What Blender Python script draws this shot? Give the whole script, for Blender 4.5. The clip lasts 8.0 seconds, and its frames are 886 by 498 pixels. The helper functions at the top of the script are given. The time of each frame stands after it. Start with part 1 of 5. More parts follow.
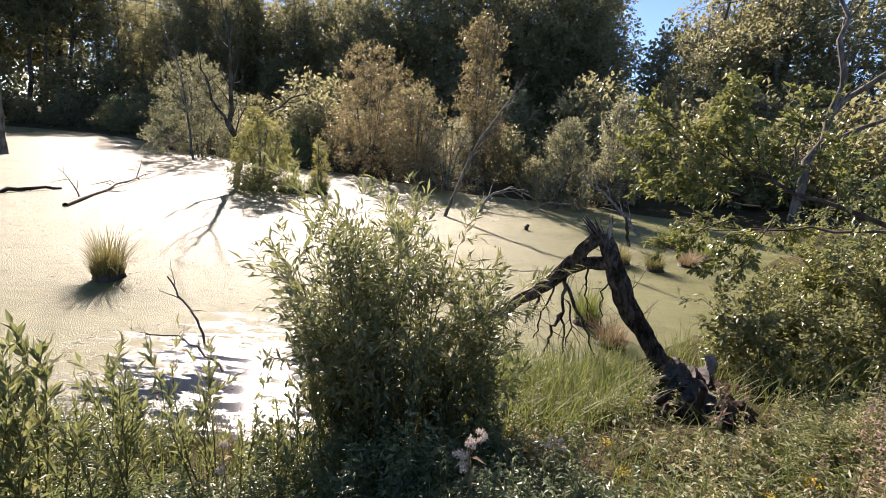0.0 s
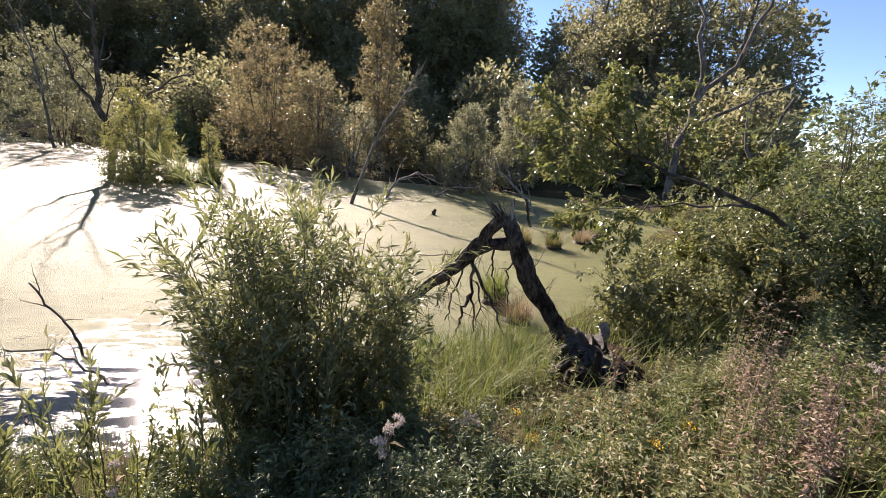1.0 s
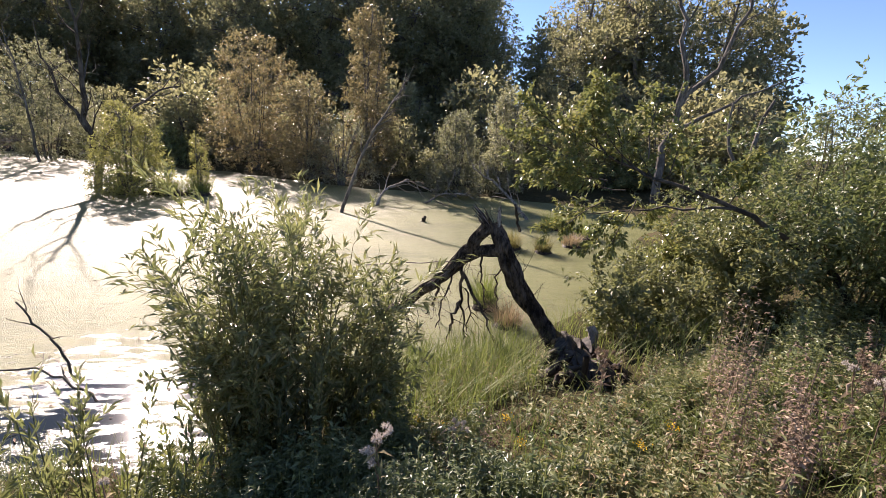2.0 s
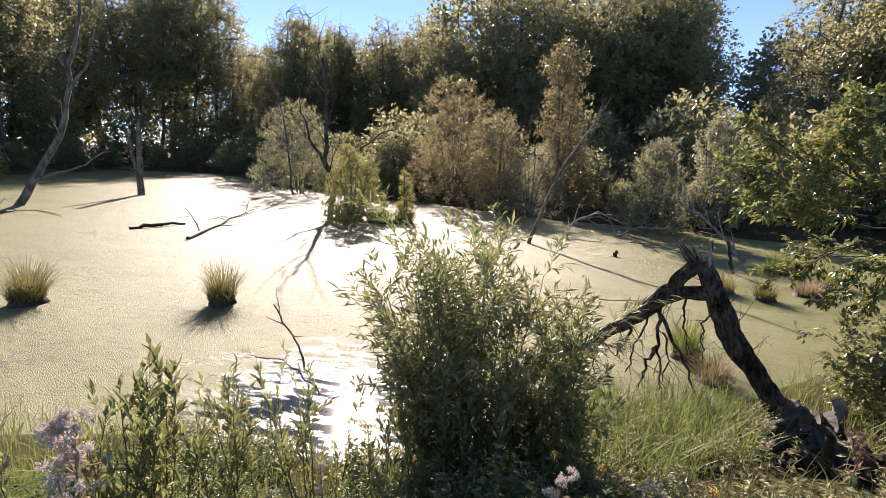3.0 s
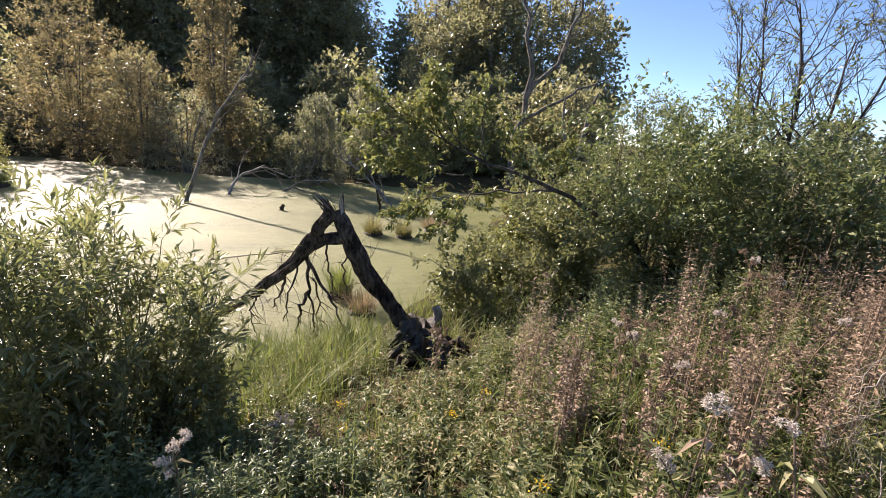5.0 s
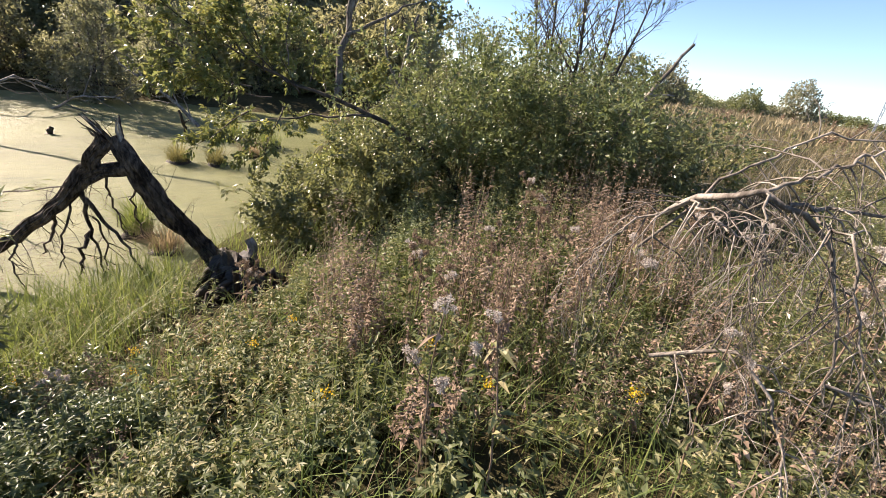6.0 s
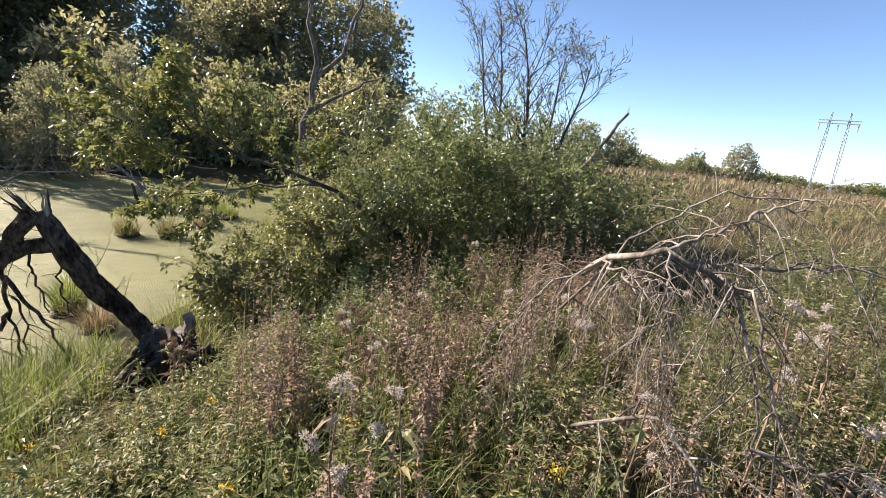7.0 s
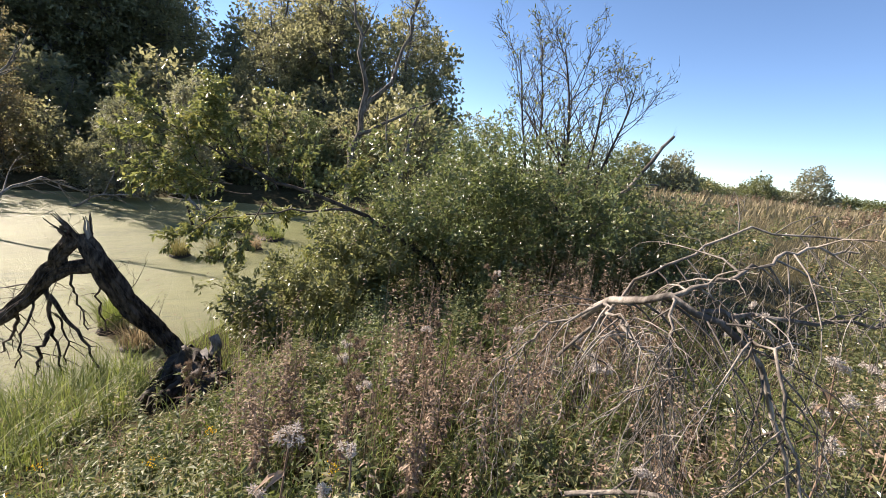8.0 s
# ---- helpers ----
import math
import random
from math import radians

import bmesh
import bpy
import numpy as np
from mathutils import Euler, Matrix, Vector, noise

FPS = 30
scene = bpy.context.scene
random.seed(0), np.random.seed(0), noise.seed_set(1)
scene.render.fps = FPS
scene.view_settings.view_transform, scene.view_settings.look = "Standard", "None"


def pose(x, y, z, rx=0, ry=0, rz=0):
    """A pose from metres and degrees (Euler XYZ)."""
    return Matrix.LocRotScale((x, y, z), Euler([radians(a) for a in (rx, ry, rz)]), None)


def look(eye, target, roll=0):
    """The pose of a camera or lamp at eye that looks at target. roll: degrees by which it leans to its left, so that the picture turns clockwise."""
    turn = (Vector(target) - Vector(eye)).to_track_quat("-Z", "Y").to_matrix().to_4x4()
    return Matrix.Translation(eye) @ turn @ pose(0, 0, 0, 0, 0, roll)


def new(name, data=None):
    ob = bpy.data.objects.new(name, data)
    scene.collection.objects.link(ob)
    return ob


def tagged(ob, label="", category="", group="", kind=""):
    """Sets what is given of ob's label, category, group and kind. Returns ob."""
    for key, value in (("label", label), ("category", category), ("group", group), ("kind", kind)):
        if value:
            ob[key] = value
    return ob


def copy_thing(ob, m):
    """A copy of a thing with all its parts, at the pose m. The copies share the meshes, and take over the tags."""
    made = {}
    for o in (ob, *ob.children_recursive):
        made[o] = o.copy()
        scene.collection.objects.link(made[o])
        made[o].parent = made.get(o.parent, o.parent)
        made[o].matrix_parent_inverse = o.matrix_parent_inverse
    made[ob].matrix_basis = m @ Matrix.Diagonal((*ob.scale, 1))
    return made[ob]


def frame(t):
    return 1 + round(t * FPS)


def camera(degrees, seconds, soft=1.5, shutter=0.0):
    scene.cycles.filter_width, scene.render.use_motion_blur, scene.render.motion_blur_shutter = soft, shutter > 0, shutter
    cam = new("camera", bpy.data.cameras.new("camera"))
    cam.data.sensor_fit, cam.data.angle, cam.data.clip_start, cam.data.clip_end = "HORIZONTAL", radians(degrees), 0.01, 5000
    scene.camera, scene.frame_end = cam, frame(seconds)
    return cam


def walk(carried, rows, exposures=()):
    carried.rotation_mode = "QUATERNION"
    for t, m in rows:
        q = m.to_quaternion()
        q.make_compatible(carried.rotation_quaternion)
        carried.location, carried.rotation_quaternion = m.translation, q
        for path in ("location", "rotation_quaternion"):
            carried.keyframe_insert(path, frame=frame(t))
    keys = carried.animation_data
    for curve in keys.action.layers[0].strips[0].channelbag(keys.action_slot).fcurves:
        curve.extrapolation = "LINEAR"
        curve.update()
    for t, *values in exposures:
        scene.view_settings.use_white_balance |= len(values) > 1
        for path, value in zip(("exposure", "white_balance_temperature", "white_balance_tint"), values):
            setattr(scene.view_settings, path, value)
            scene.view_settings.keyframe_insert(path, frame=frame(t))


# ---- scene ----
cam = camera(87.0, 8.0, soft=0.55)
PATH = [
    (0, (0.301, -0.103, 2.588), (0.326, 1.839, 2.109), 4.9),
    (0.5, (0.303, -0.102, 2.587), (0.445, 1.833, 2.099), 4.9),
    (1, (0.304, -0.1, 2.585), (0.716, 1.791, 2.082), 5.0),
    (1.2, (0.305, -0.101, 2.586), (0.835, 1.761, 2.08), 4.9),
    (2.3, (0.338, -0.157, 2.631), (0.644, 1.77, 2.19), 2.6),
    (2.5, (0.318, -0.148, 2.621), (0.362, 1.809, 2.21), 1.9),
    (3, (0.283, -0.147, 2.62), (-0.051, 1.787, 2.232), 2.2),
    (3.5, (0.27, -0.14, 2.615), (-0.225, 1.756, 2.214), 3.0),
    (4, (0.301, -0.143, 2.615), (-0.012, 1.783, 2.172), 3.4),
    (4.4, (0.473, -0.178, 2.604), (0.565, 1.766, 2.143), 3.6),
    (4.5, (0.498, -0.17, 2.603), (0.733, 1.76, 2.132), 3.4),
    (5, (0.659, -0.292, 2.665), (1.594, 1.404, 2.169), 5.0),
    (5.2, (0.687, -0.319, 2.673), (1.77, 1.284, 2.166), 5.0),
    (6.3, (0.859, -0.6, 2.757), (2.381, 0.468, 2.019), 9.9),
    (6.5, (0.888, -0.615, 2.752), (2.463, 0.413, 2.071), 9.6),
    (7, (1.028, -0.672, 2.768), (2.578, 0.509, 2.319), 7.2),
    (7.5, (1.173, -0.754, 2.856), (2.662, 0.532, 2.495), 6.7),
    (8, (1.319, -0.758, 2.819), (2.738, 0.6, 2.439), 6.9),
]
walk(cam, [(t, look(eye, target, roll)) for t, eye, target, roll in PATH], exposures=[(0.0, 1.50, 6500, 20), (4.0, 1.48, 6500, 20), (5.2, 1.60, 6600, 15), (6.5, 1.70, 6900, 14), (7.2, 1.56, 6600, 12), (8.0, 1.50, 6500, 12)])

# ---- light ----
SUN_DIR = Vector((-0.300, 0.797, 0.524)).normalized()
world = bpy.data.worlds.new("sky")
scene.world = world
world.use_nodes = True
wn = world.node_tree
bg = wn.nodes["Background"]
sky = wn.nodes.new("ShaderNodeTexSky")
sky.sky_type = "NISHITA"
sky.sun_disc = False
sky.sun_elevation = math.asin(SUN_DIR.z)
sky.sun_rotation = math.atan2(SUN_DIR.x, SUN_DIR.y)
sky.altitude = 1500
sky.air_density = 0.8
sky.dust_density = 0.02
sky.ozone_density = 3.0
wn.links.new(sky.outputs[0], bg.inputs[0])
bg.inputs[1].default_value = 0.081
sun = new("sun", bpy.data.lights.new("sun", "SUN"))
sun.data.energy, sun.data.angle, sun.data.color = 5.0, radians(0.55), (1.0, 0.868, 0.75)
sun.matrix_world = look((0, 0, 40), (-SUN_DIR.x, -SUN_DIR.y, 40 - SUN_DIR.z))


# ---- materials ----
def nodes_of(name):
    m = bpy.data.materials.new(name)
    m.use_nodes = True
    return m, m.node_tree.nodes, m.node_tree.links, m.node_tree.nodes["Principled BSDF"]


def ramp(n, l, fac, stops):
    r = n.new("ShaderNodeValToRGB")
    while len(r.color_ramp.elements) < len(stops):
        r.color_ramp.elements.new(0.5)
    for e, (p, c) in zip(r.color_ramp.elements, stops):
        e.position, e.color = p, (*c, 1)
    l.new(fac, r.inputs[0])
    return r


def noise_tex(n, l, scale, detail=4, rough=0.6, vec=None):
    t = n.new("ShaderNodeTexNoise")
    t.inputs["Scale"].default_value, t.inputs["Detail"].default_value, t.inputs["Roughness"].default_value = scale, detail, rough
    if vec is None:
        vec = n.new("ShaderNodeTexCoord").outputs["Object"]
    l.new(vec, t.inputs["Vector"])
    return t


def leaf_mat(name, stops, glow=(0.34, 0.38, 0.12), through_part=0.44, rough=0.30, spec=0.6):
    """Leaf: colours spread over the single leaves, light shining through from behind."""
    m, n, l, p = nodes_of(name)
    geo, info = n.new("ShaderNodeNewGeometry"), n.new("ShaderNodeObjectInfo")
    big = noise_tex(n, l, 1.3, 2, 0.5)
    mixv = n.new("ShaderNodeMath")
    mixv.operation = "MULTIPLY_ADD"
    l.new(geo.outputs["Random Per Island"], mixv.inputs[0])
    mixv.inputs[1].default_value = 0.62
    sub = n.new("ShaderNodeMath")
    sub.operation = "MULTIPLY_ADD"
    l.new(big.outputs[0], sub.inputs[0])
    sub.inputs[1].default_value = 0.5
    rnd = n.new("ShaderNodeMath")
    rnd.operation = "MULTIPLY_ADD"
    l.new(info.outputs["Random"], rnd.inputs[0])
    rnd.inputs[1].default_value, rnd.inputs[2].default_value = 0.22, -0.17
    l.new(rnd.outputs[0], sub.inputs[2])
    l.new(sub.outputs[0], mixv.inputs[2])
    col = ramp(n, l, mixv.outputs[0], stops)
    l.new(col.outputs[0], p.inputs["Base Color"])
    p.inputs["Roughness"].default_value = rough
    p.inputs["Specular IOR Level"].default_value = spec
    tr = n.new("ShaderNodeBsdfTranslucent")
    mc = n.new("ShaderNodeMix")
    mc.data_type = "RGBA"
    mc.inputs[0].default_value = 0.55
    l.new(col.outputs[0], mc.inputs[6])
    mc.inputs[7].default_value = (*glow, 1)
    l.new(mc.outputs[2], tr.inputs[0])
    mx = n.new("ShaderNodeMixShader")
    mx.inputs[0].default_value = through_part
    l.new(p.outputs[0], mx.inputs[1])
    l.new(tr.outputs[0], mx.inputs[2])
    l.new(mx.outputs[0], n["Material Output"].inputs[0])
    return m


def wood_mat(name, dark, light, scale=14.0, stretch=0.15, bump=0.5, rough=0.85):
    m, n, l, p = nodes_of(name)
    tc = n.new("ShaderNodeTexCoord")
    mp = n.new("ShaderNodeMapping")
    mp.inputs["Scale"].default_value = (1, 1, stretch)
    l.new(tc.outputs["Object"], mp.inputs[0])
    a = noise_tex(n, l, scale, 6, 0.65, mp.outputs[0])
    b = noise_tex(n, l, scale * 0.17, 3, 0.5)
    ad = n.new("ShaderNodeMath")
    ad.operation = "MULTIPLY_ADD"
    l.new(b.outputs[0], ad.inputs[0])
    ad.inputs[1].default_value = 0.7
    mul = n.new("ShaderNodeMath")
    mul.operation = "MULTIPLY_ADD"
    l.new(a.outputs[0], mul.inputs[0])
    mul.inputs[1].default_value, mul.inputs[2].default_value = 0.9, -0.35
    l.new(mul.outputs[0], ad.inputs[2])
    c = ramp(n, l, ad.outputs[0], [(0.34, dark), (0.62, light)])
    l.new(c.outputs[0], p.inputs["Base Color"])
    p.inputs["Roughness"].default_value = rough
    p.inputs["Specular IOR Level"].default_value = 0.25
    bp = n.new("ShaderNodeBump")
    bp.inputs["Strength"].default_value, bp.inputs["Distance"].default_value = bump, 0.02
    l.new(a.outputs[0], bp.inputs["Height"])
    l.new(bp.outputs[0], p.inputs["Normal"])
    return m


G_WILLOW = [(0.0, (0.055, 0.067, 0.029)), (0.45, (0.132, 0.146, 0.068)), (0.8, (0.296, 0.267, 0.124)), (1.0, (0.431, 0.309, 0.147))]
G_DARK = [(0.0, (0.050, 0.068, 0.031)), (0.5, (0.128, 0.151, 0.070)), (0.85, (0.242, 0.245, 0.116)), (1.0, (0.390, 0.301, 0.132))]
G_WOOD = [(0.0, (0.062, 0.074, 0.036)), (0.5, (0.158, 0.168, 0.084)), (0.85, (0.280, 0.268, 0.138)), (1.0, (0.420, 0.325, 0.160))]
G_SHRUB = [(0.0, (0.044, 0.066, 0.028)), (0.5, (0.132, 0.162, 0.068)), (0.85, (0.270, 0.280, 0.118)), (1.0, (0.414, 0.328, 0.129))]
G_YELLOW = [(0.0, (0.056, 0.081, 0.029)), (0.42, (0.118, 0.150, 0.052)), (0.72, (0.215, 0.225, 0.075)), (0.93, (0.480, 0.380, 0.090)), (1.0, (0.403, 0.205, 0.074))]
G_GREY = [(0.0, (0.070, 0.078, 0.053)), (0.5, (0.181, 0.179, 0.125)), (1.0, (0.394, 0.348, 0.247))]
G_OCHRE = [(0.0, (0.070, 0.064, 0.032)), (0.4, (0.170, 0.145, 0.075)), (0.75, (0.310, 0.235, 0.120)), (1.0, (0.420, 0.240, 0.120))]
G_GRASS = [(0.0, (0.045, 0.072, 0.022)), (0.42, (0.125, 0.172, 0.050)), (0.8, (0.245, 0.27, 0.085)), (1.0, (0.37, 0.335, 0.155))]
G_DRYGRASS = [(0.0, (0.102, 0.085, 0.048)), (0.4, (0.270, 0.205, 0.128)), (0.8, (0.480, 0.370, 0.255)), (1.0, (0.580, 0.450, 0.330))]
G_BROWN = [(0.0, (0.070, 0.052, 0.038)), (0.3, (0.150, 0.108, 0.074)), (0.62, (0.29, 0.210, 0.150)), (0.85, (0.43, 0.335, 0.245)), (1.0, (0.24, 0.25, 0.10))]
G_FIELD = [(0.0, (0.085, 0.080, 0.040)), (0.4, (0.225, 0.190, 0.105)), (0.8, (0.400, 0.325, 0.205)), (1.0, (0.500, 0.400, 0.300))]
G_SEDGE = [(0.0, (0.060, 0.066, 0.024)), (0.4, (0.150, 0.150, 0.052)), (0.75, (0.270, 0.225, 0.095)), (1.0, (0.380, 0.270, 0.140))]
G_HERB = [(0.0, (0.048, 0.066, 0.028)), (0.45, (0.147, 0.168, 0.073)), (0.8, (0.345, 0.304, 0.156)), (1.0, (0.570, 0.347, 0.198))]

M_WILLOW = leaf_mat("willow_leaf", G_WILLOW, (0.34, 0.38, 0.12), 0.42, 0.28)
M_WOOD = leaf_mat("wood_leaf", G_WOOD, (0.44, 0.42, 0.20), 0.54, 0.32, 0.6)
M_DARK = leaf_mat("dark_leaf", G_DARK, (0.36, 0.37, 0.13), 0.45, 0.32, 0.6)
M_SHRUB = leaf_mat("shrub_leaf", G_SHRUB, (0.26, 0.31, 0.09), 0.36, 0.36, 0.5)
M_YELLOW = leaf_mat("yellowing_leaf", G_YELLOW, (0.36, 0.38, 0.11), 0.38, 0.28, 0.6)
M_ISLET = leaf_mat("yellow_willow_leaf", [(0.0, (0.070, 0.090, 0.030)), (0.45, (0.175, 0.190, 0.060)), (0.8, (0.320, 0.300, 0.095)), (1.0, (0.480, 0.370, 0.110))], (0.46, 0.44, 0.13), 0.44, 0.32)
M_GREY = leaf_mat("grey_willow_leaf", G_GREY, (0.40, 0.42, 0.18), 0.45, 0.45)
M_OCHRE = leaf_mat("ochre_leaf", G_OCHRE, (0.40, 0.35, 0.15), 0.38, 0.4)
M_GRASS = leaf_mat("grass_blade", G_GRASS, (0.32, 0.38, 0.08), 0.36, 0.5, 0.22)
M_DRYGRASS = leaf_mat("dry_grass_blade", G_DRYGRASS, (0.45, 0.36, 0.18), 0.32, 0.6, 0.2)
M_BROWN = leaf_mat("withered_leaf", G_BROWN, (0.34, 0.26, 0.17), 0.25, 0.75, 0.15)
M_HERB = leaf_mat("herb_leaf", G_HERB, (0.24, 0.30, 0.06), 0.34, 0.5, 0.35)
M_FIELD = leaf_mat("field_grass_blade", G_FIELD, (0.42, 0.36, 0.20), 0.30, 0.6, 0.2)
M_SEDGE = leaf_mat("sedge_blade", G_SEDGE, (0.38, 0.34, 0.12), 0.34, 0.5, 0.3)
M_FLUFF = leaf_mat("seed_fluff", [(0.0, (0.34, 0.29, 0.25)), (0.5, (0.58, 0.53, 0.47)), (1.0, (0.72, 0.68, 0.62))], (0.55, 0.46, 0.38), 0.35, 0.9, 0.1)
M_PETAL = leaf_mat("yellow_petal", [(0.0, (0.60, 0.36, 0.02)), (1.0, (0.78, 0.55, 0.03))], (0.8, 0.5, 0.03), 0.3, 0.6, 0.2)
M_BARK = wood_mat("grey_bark", (0.07, 0.06, 0.05), (0.21, 0.19, 0.16))
M_BARKDARK = wood_mat("dark_bark", (0.035, 0.028, 0.022), (0.12, 0.10, 0.08))
M_STEM = wood_mat("green_stem", (0.09, 0.08, 0.035), (0.20, 0.17, 0.08), 20, 0.2, 0.15)
M_DEADBARK = wood_mat("cracked_dead_bark", (0.014, 0.010, 0.008), (0.145, 0.115, 0.092), 30, 0.3, 1.0)
M_SILVER = wood_mat("silvered_dead_wood", (0.10, 0.085, 0.07), (0.36, 0.32, 0.27), 30, 0.3, 0.4)
M_WETWOOD = wood_mat("wet_dark_wood", (0.012, 0.010, 0.008), (0.07, 0.055, 0.04), 12, 0.3, 0.4, 0.6)
M_STEEL = wood_mat("galvanised_steel", (0.30, 0.33, 0.37), (0.42, 0.45, 0.50), 3, 1.0, 0.0, 0.6)


def ground_mat():
    m, n, l, p = nodes_of("bank_soil_and_litter")
    a = noise_tex(n, l, 0.35, 5, 0.6)
    b = noise_tex(n, l, 9.0, 6, 0.7)
    c = noise_tex(n, l, 70.0, 3, 0.7)
    s = n.new("ShaderNodeMath")
    s.operation = "MULTIPLY_ADD"
    l.new(b.outputs[0], s.inputs[0])
    s.inputs[1].default_value = 0.6
    s2 = n.new("ShaderNodeMath")
    s2.operation = "MULTIPLY_ADD"
    l.new(a.outputs[0], s2.inputs[0])
    s2.inputs[1].default_value, s2.inputs[2].default_value = 0.6, -0.1
    l.new(s2.outputs[0], s.inputs[2])
    col = ramp(n, l, s.outputs[0], [(0.25, (0.022, 0.020, 0.010)), (0.45, (0.050, 0.046, 0.020)), (0.6, (0.095, 0.078, 0.040)), (0.8, (0.17, 0.13, 0.08))])
    l.new(col.outputs[0], p.inputs["Base Color"])
    p.inputs["Roughness"].default_value = 0.95
    p.inputs["Specular IOR Level"].default_value = 0.1
    bp = n.new("ShaderNodeBump")
    bp.inputs["Strength"].default_value, bp.inputs["Distance"].default_value = 0.8, 0.05
    l.new(c.outputs[0], bp.inputs["Height"])
    l.new(bp.outputs[0], p.inputs["Normal"])
    return m


def water_mat():
    """Pond skin: pale duckweed, torn open here and there to dark water."""
    m, n, l, p = nodes_of("duckweed_water")
    tc = n.new("ShaderNodeTexCoord")
    vec = tc.outputs["Object"]
    cells = n.new("ShaderNodeTexVoronoi")
    cells.inputs["Scale"].default_value = 70.0
    l.new(vec, cells.inputs["Vector"])
    drift = n.new("ShaderNodeMapping")
    drift.inputs["Scale"].default_value = (0.35, 1.1, 1.0)
    drift.inputs["Rotation"].default_value = (0, 0, 0.5)
    l.new(vec, drift.inputs[0])
    patch = noise_tex(n, l, 0.8, 5, 0.6, drift.outputs[0])
    fine = noise_tex(n, l, 7.0, 8, 0.8, drift.outputs[0])
    tone = n.new("ShaderNodeMath")
    tone.operation = "MULTIPLY_ADD"
    l.new(patch.outputs[0], tone.inputs[0])
    tone.inputs[1].default_value = 0.7
    f2 = n.new("ShaderNodeMath")
    f2.operation = "MULTIPLY_ADD"
    l.new(fine.outputs[0], f2.inputs[0])
    f2.inputs[1].default_value, f2.inputs[2].default_value = 0.9, -0.3
    l.new(f2.outputs[0], tone.inputs[2])
    weed = ramp(n, l, tone.outputs[0], [(0.2, (0.064, 0.070, 0.023)), (0.42, (0.145, 0.152, 0.056)), (0.8, (0.245, 0.246, 0.104))])
    # open water round the near willow, where the weed has drifted off
    dist = n.new("ShaderNodeVectorMath")
    dist.operation = "DISTANCE"
    l.new(vec, dist.inputs[0])
    dist.inputs[1].default_value = (-1.6, 3.9, 0)
    near = n.new("ShaderNodeMapRange")
    l.new(dist.outputs["Value"], near.inputs[0])
    near.inputs[1].default_value, near.inputs[2].default_value = 0.6, 3.4
    near.inputs[3].default_value, near.inputs[4].default_value = 0.30, 0.0
    tear = n.new("ShaderNodeMath")
    tear.operation = "ADD"
    holes = noise_tex(n, l, 4.6, 9, 0.76, drift.outputs[0])
    l.new(holes.outputs[0], tear.inputs[0])
    l.new(near.outputs[0], tear.inputs[1])
    gap = n.new("ShaderNodeMapRange")
    l.new(tear.outputs[0], gap.inputs[0])
    gap.inputs[1].default_value, gap.inputs[2].default_value = 0.66, 0.80
    bits = noise_tex(n, l, 16.0, 6, 0.75, drift.outputs[0])
    lanes = noise_tex(n, l, 0.55, 3, 0.6, drift.outputs[0])
    bsum = n.new("ShaderNodeMath")
    bsum.operation = "MULTIPLY_ADD"
    l.new(lanes.outputs[0], bsum.inputs[0])
    bsum.inputs[1].default_value = 0.45
    l.new(bits.outputs[0], bsum.inputs[2])
    brk = n.new("ShaderNodeMapRange")
    l.new(bsum.outputs[0], brk.inputs[0])
    brk.inputs[1].default_value, brk.inputs[2].default_value, brk.inputs[4].default_value = 0.79, 0.92, 0.8
    soil = n.new("ShaderNodeMix")
    soil.data_type = "RGBA"
    l.new(brk.outputs[0], soil.inputs[0])
    l.new(weed.outputs[0], soil.inputs[6])
    soil.inputs[7].default_value = (0.045, 0.040, 0.022, 1)
    mixc = n.new("ShaderNodeMix")
    mixc.data_type = "RGBA"
    l.new(gap.outputs[0], mixc.inputs[0])
    l.new(soil.outputs[2], mixc.inputs[6])
    mixc.inputs[7].default_value = (0.012, 0.014, 0.010, 1)
    l.new(mixc.outputs[2], p.inputs["Base Color"])
    rr = n.new("ShaderNodeMapRange")
    l.new(gap.outputs[0], rr.inputs[0])
    rr.inputs[3].default_value, rr.inputs[4].default_value = 0.40, 0.07
    l.new(rr.outputs[0], p.inputs["Roughness"])
    p.inputs["IOR"].default_value = 1.38
    p.inputs["Specular IOR Level"].default_value = 0.40
    flat = n.new("ShaderNodeMath")
    flat.operation = "SUBTRACT"
    flat.inputs[0].default_value = 1.0
    l.new(gap.outputs[0], flat.inputs[1])
    st = n.new("ShaderNodeMath")
    st.operation = "MULTIPLY"
    l.new(flat.outputs[0], st.inputs[0])
    st.inputs[1].default_value = 0.75
    bp = n.new("ShaderNodeBump")
    bp.inputs["Distance"].default_value = 0.012
    l.new(st.outputs[0], bp.inputs["Strength"])
    rough_h = n.new("ShaderNodeMath")
    rough_h.operation = "MULTIPLY_ADD"
    l.new(fine.outputs[0], rough_h.inputs[0])
    rough_h.inputs[1].default_value = 2.2
    l.new(cells.outputs["Distance"], rough_h.inputs[2])
    l.new(rough_h.outputs[0], bp.inputs["Height"])
    l.new(bp.outputs[0], p.inputs["Normal"])
    return m


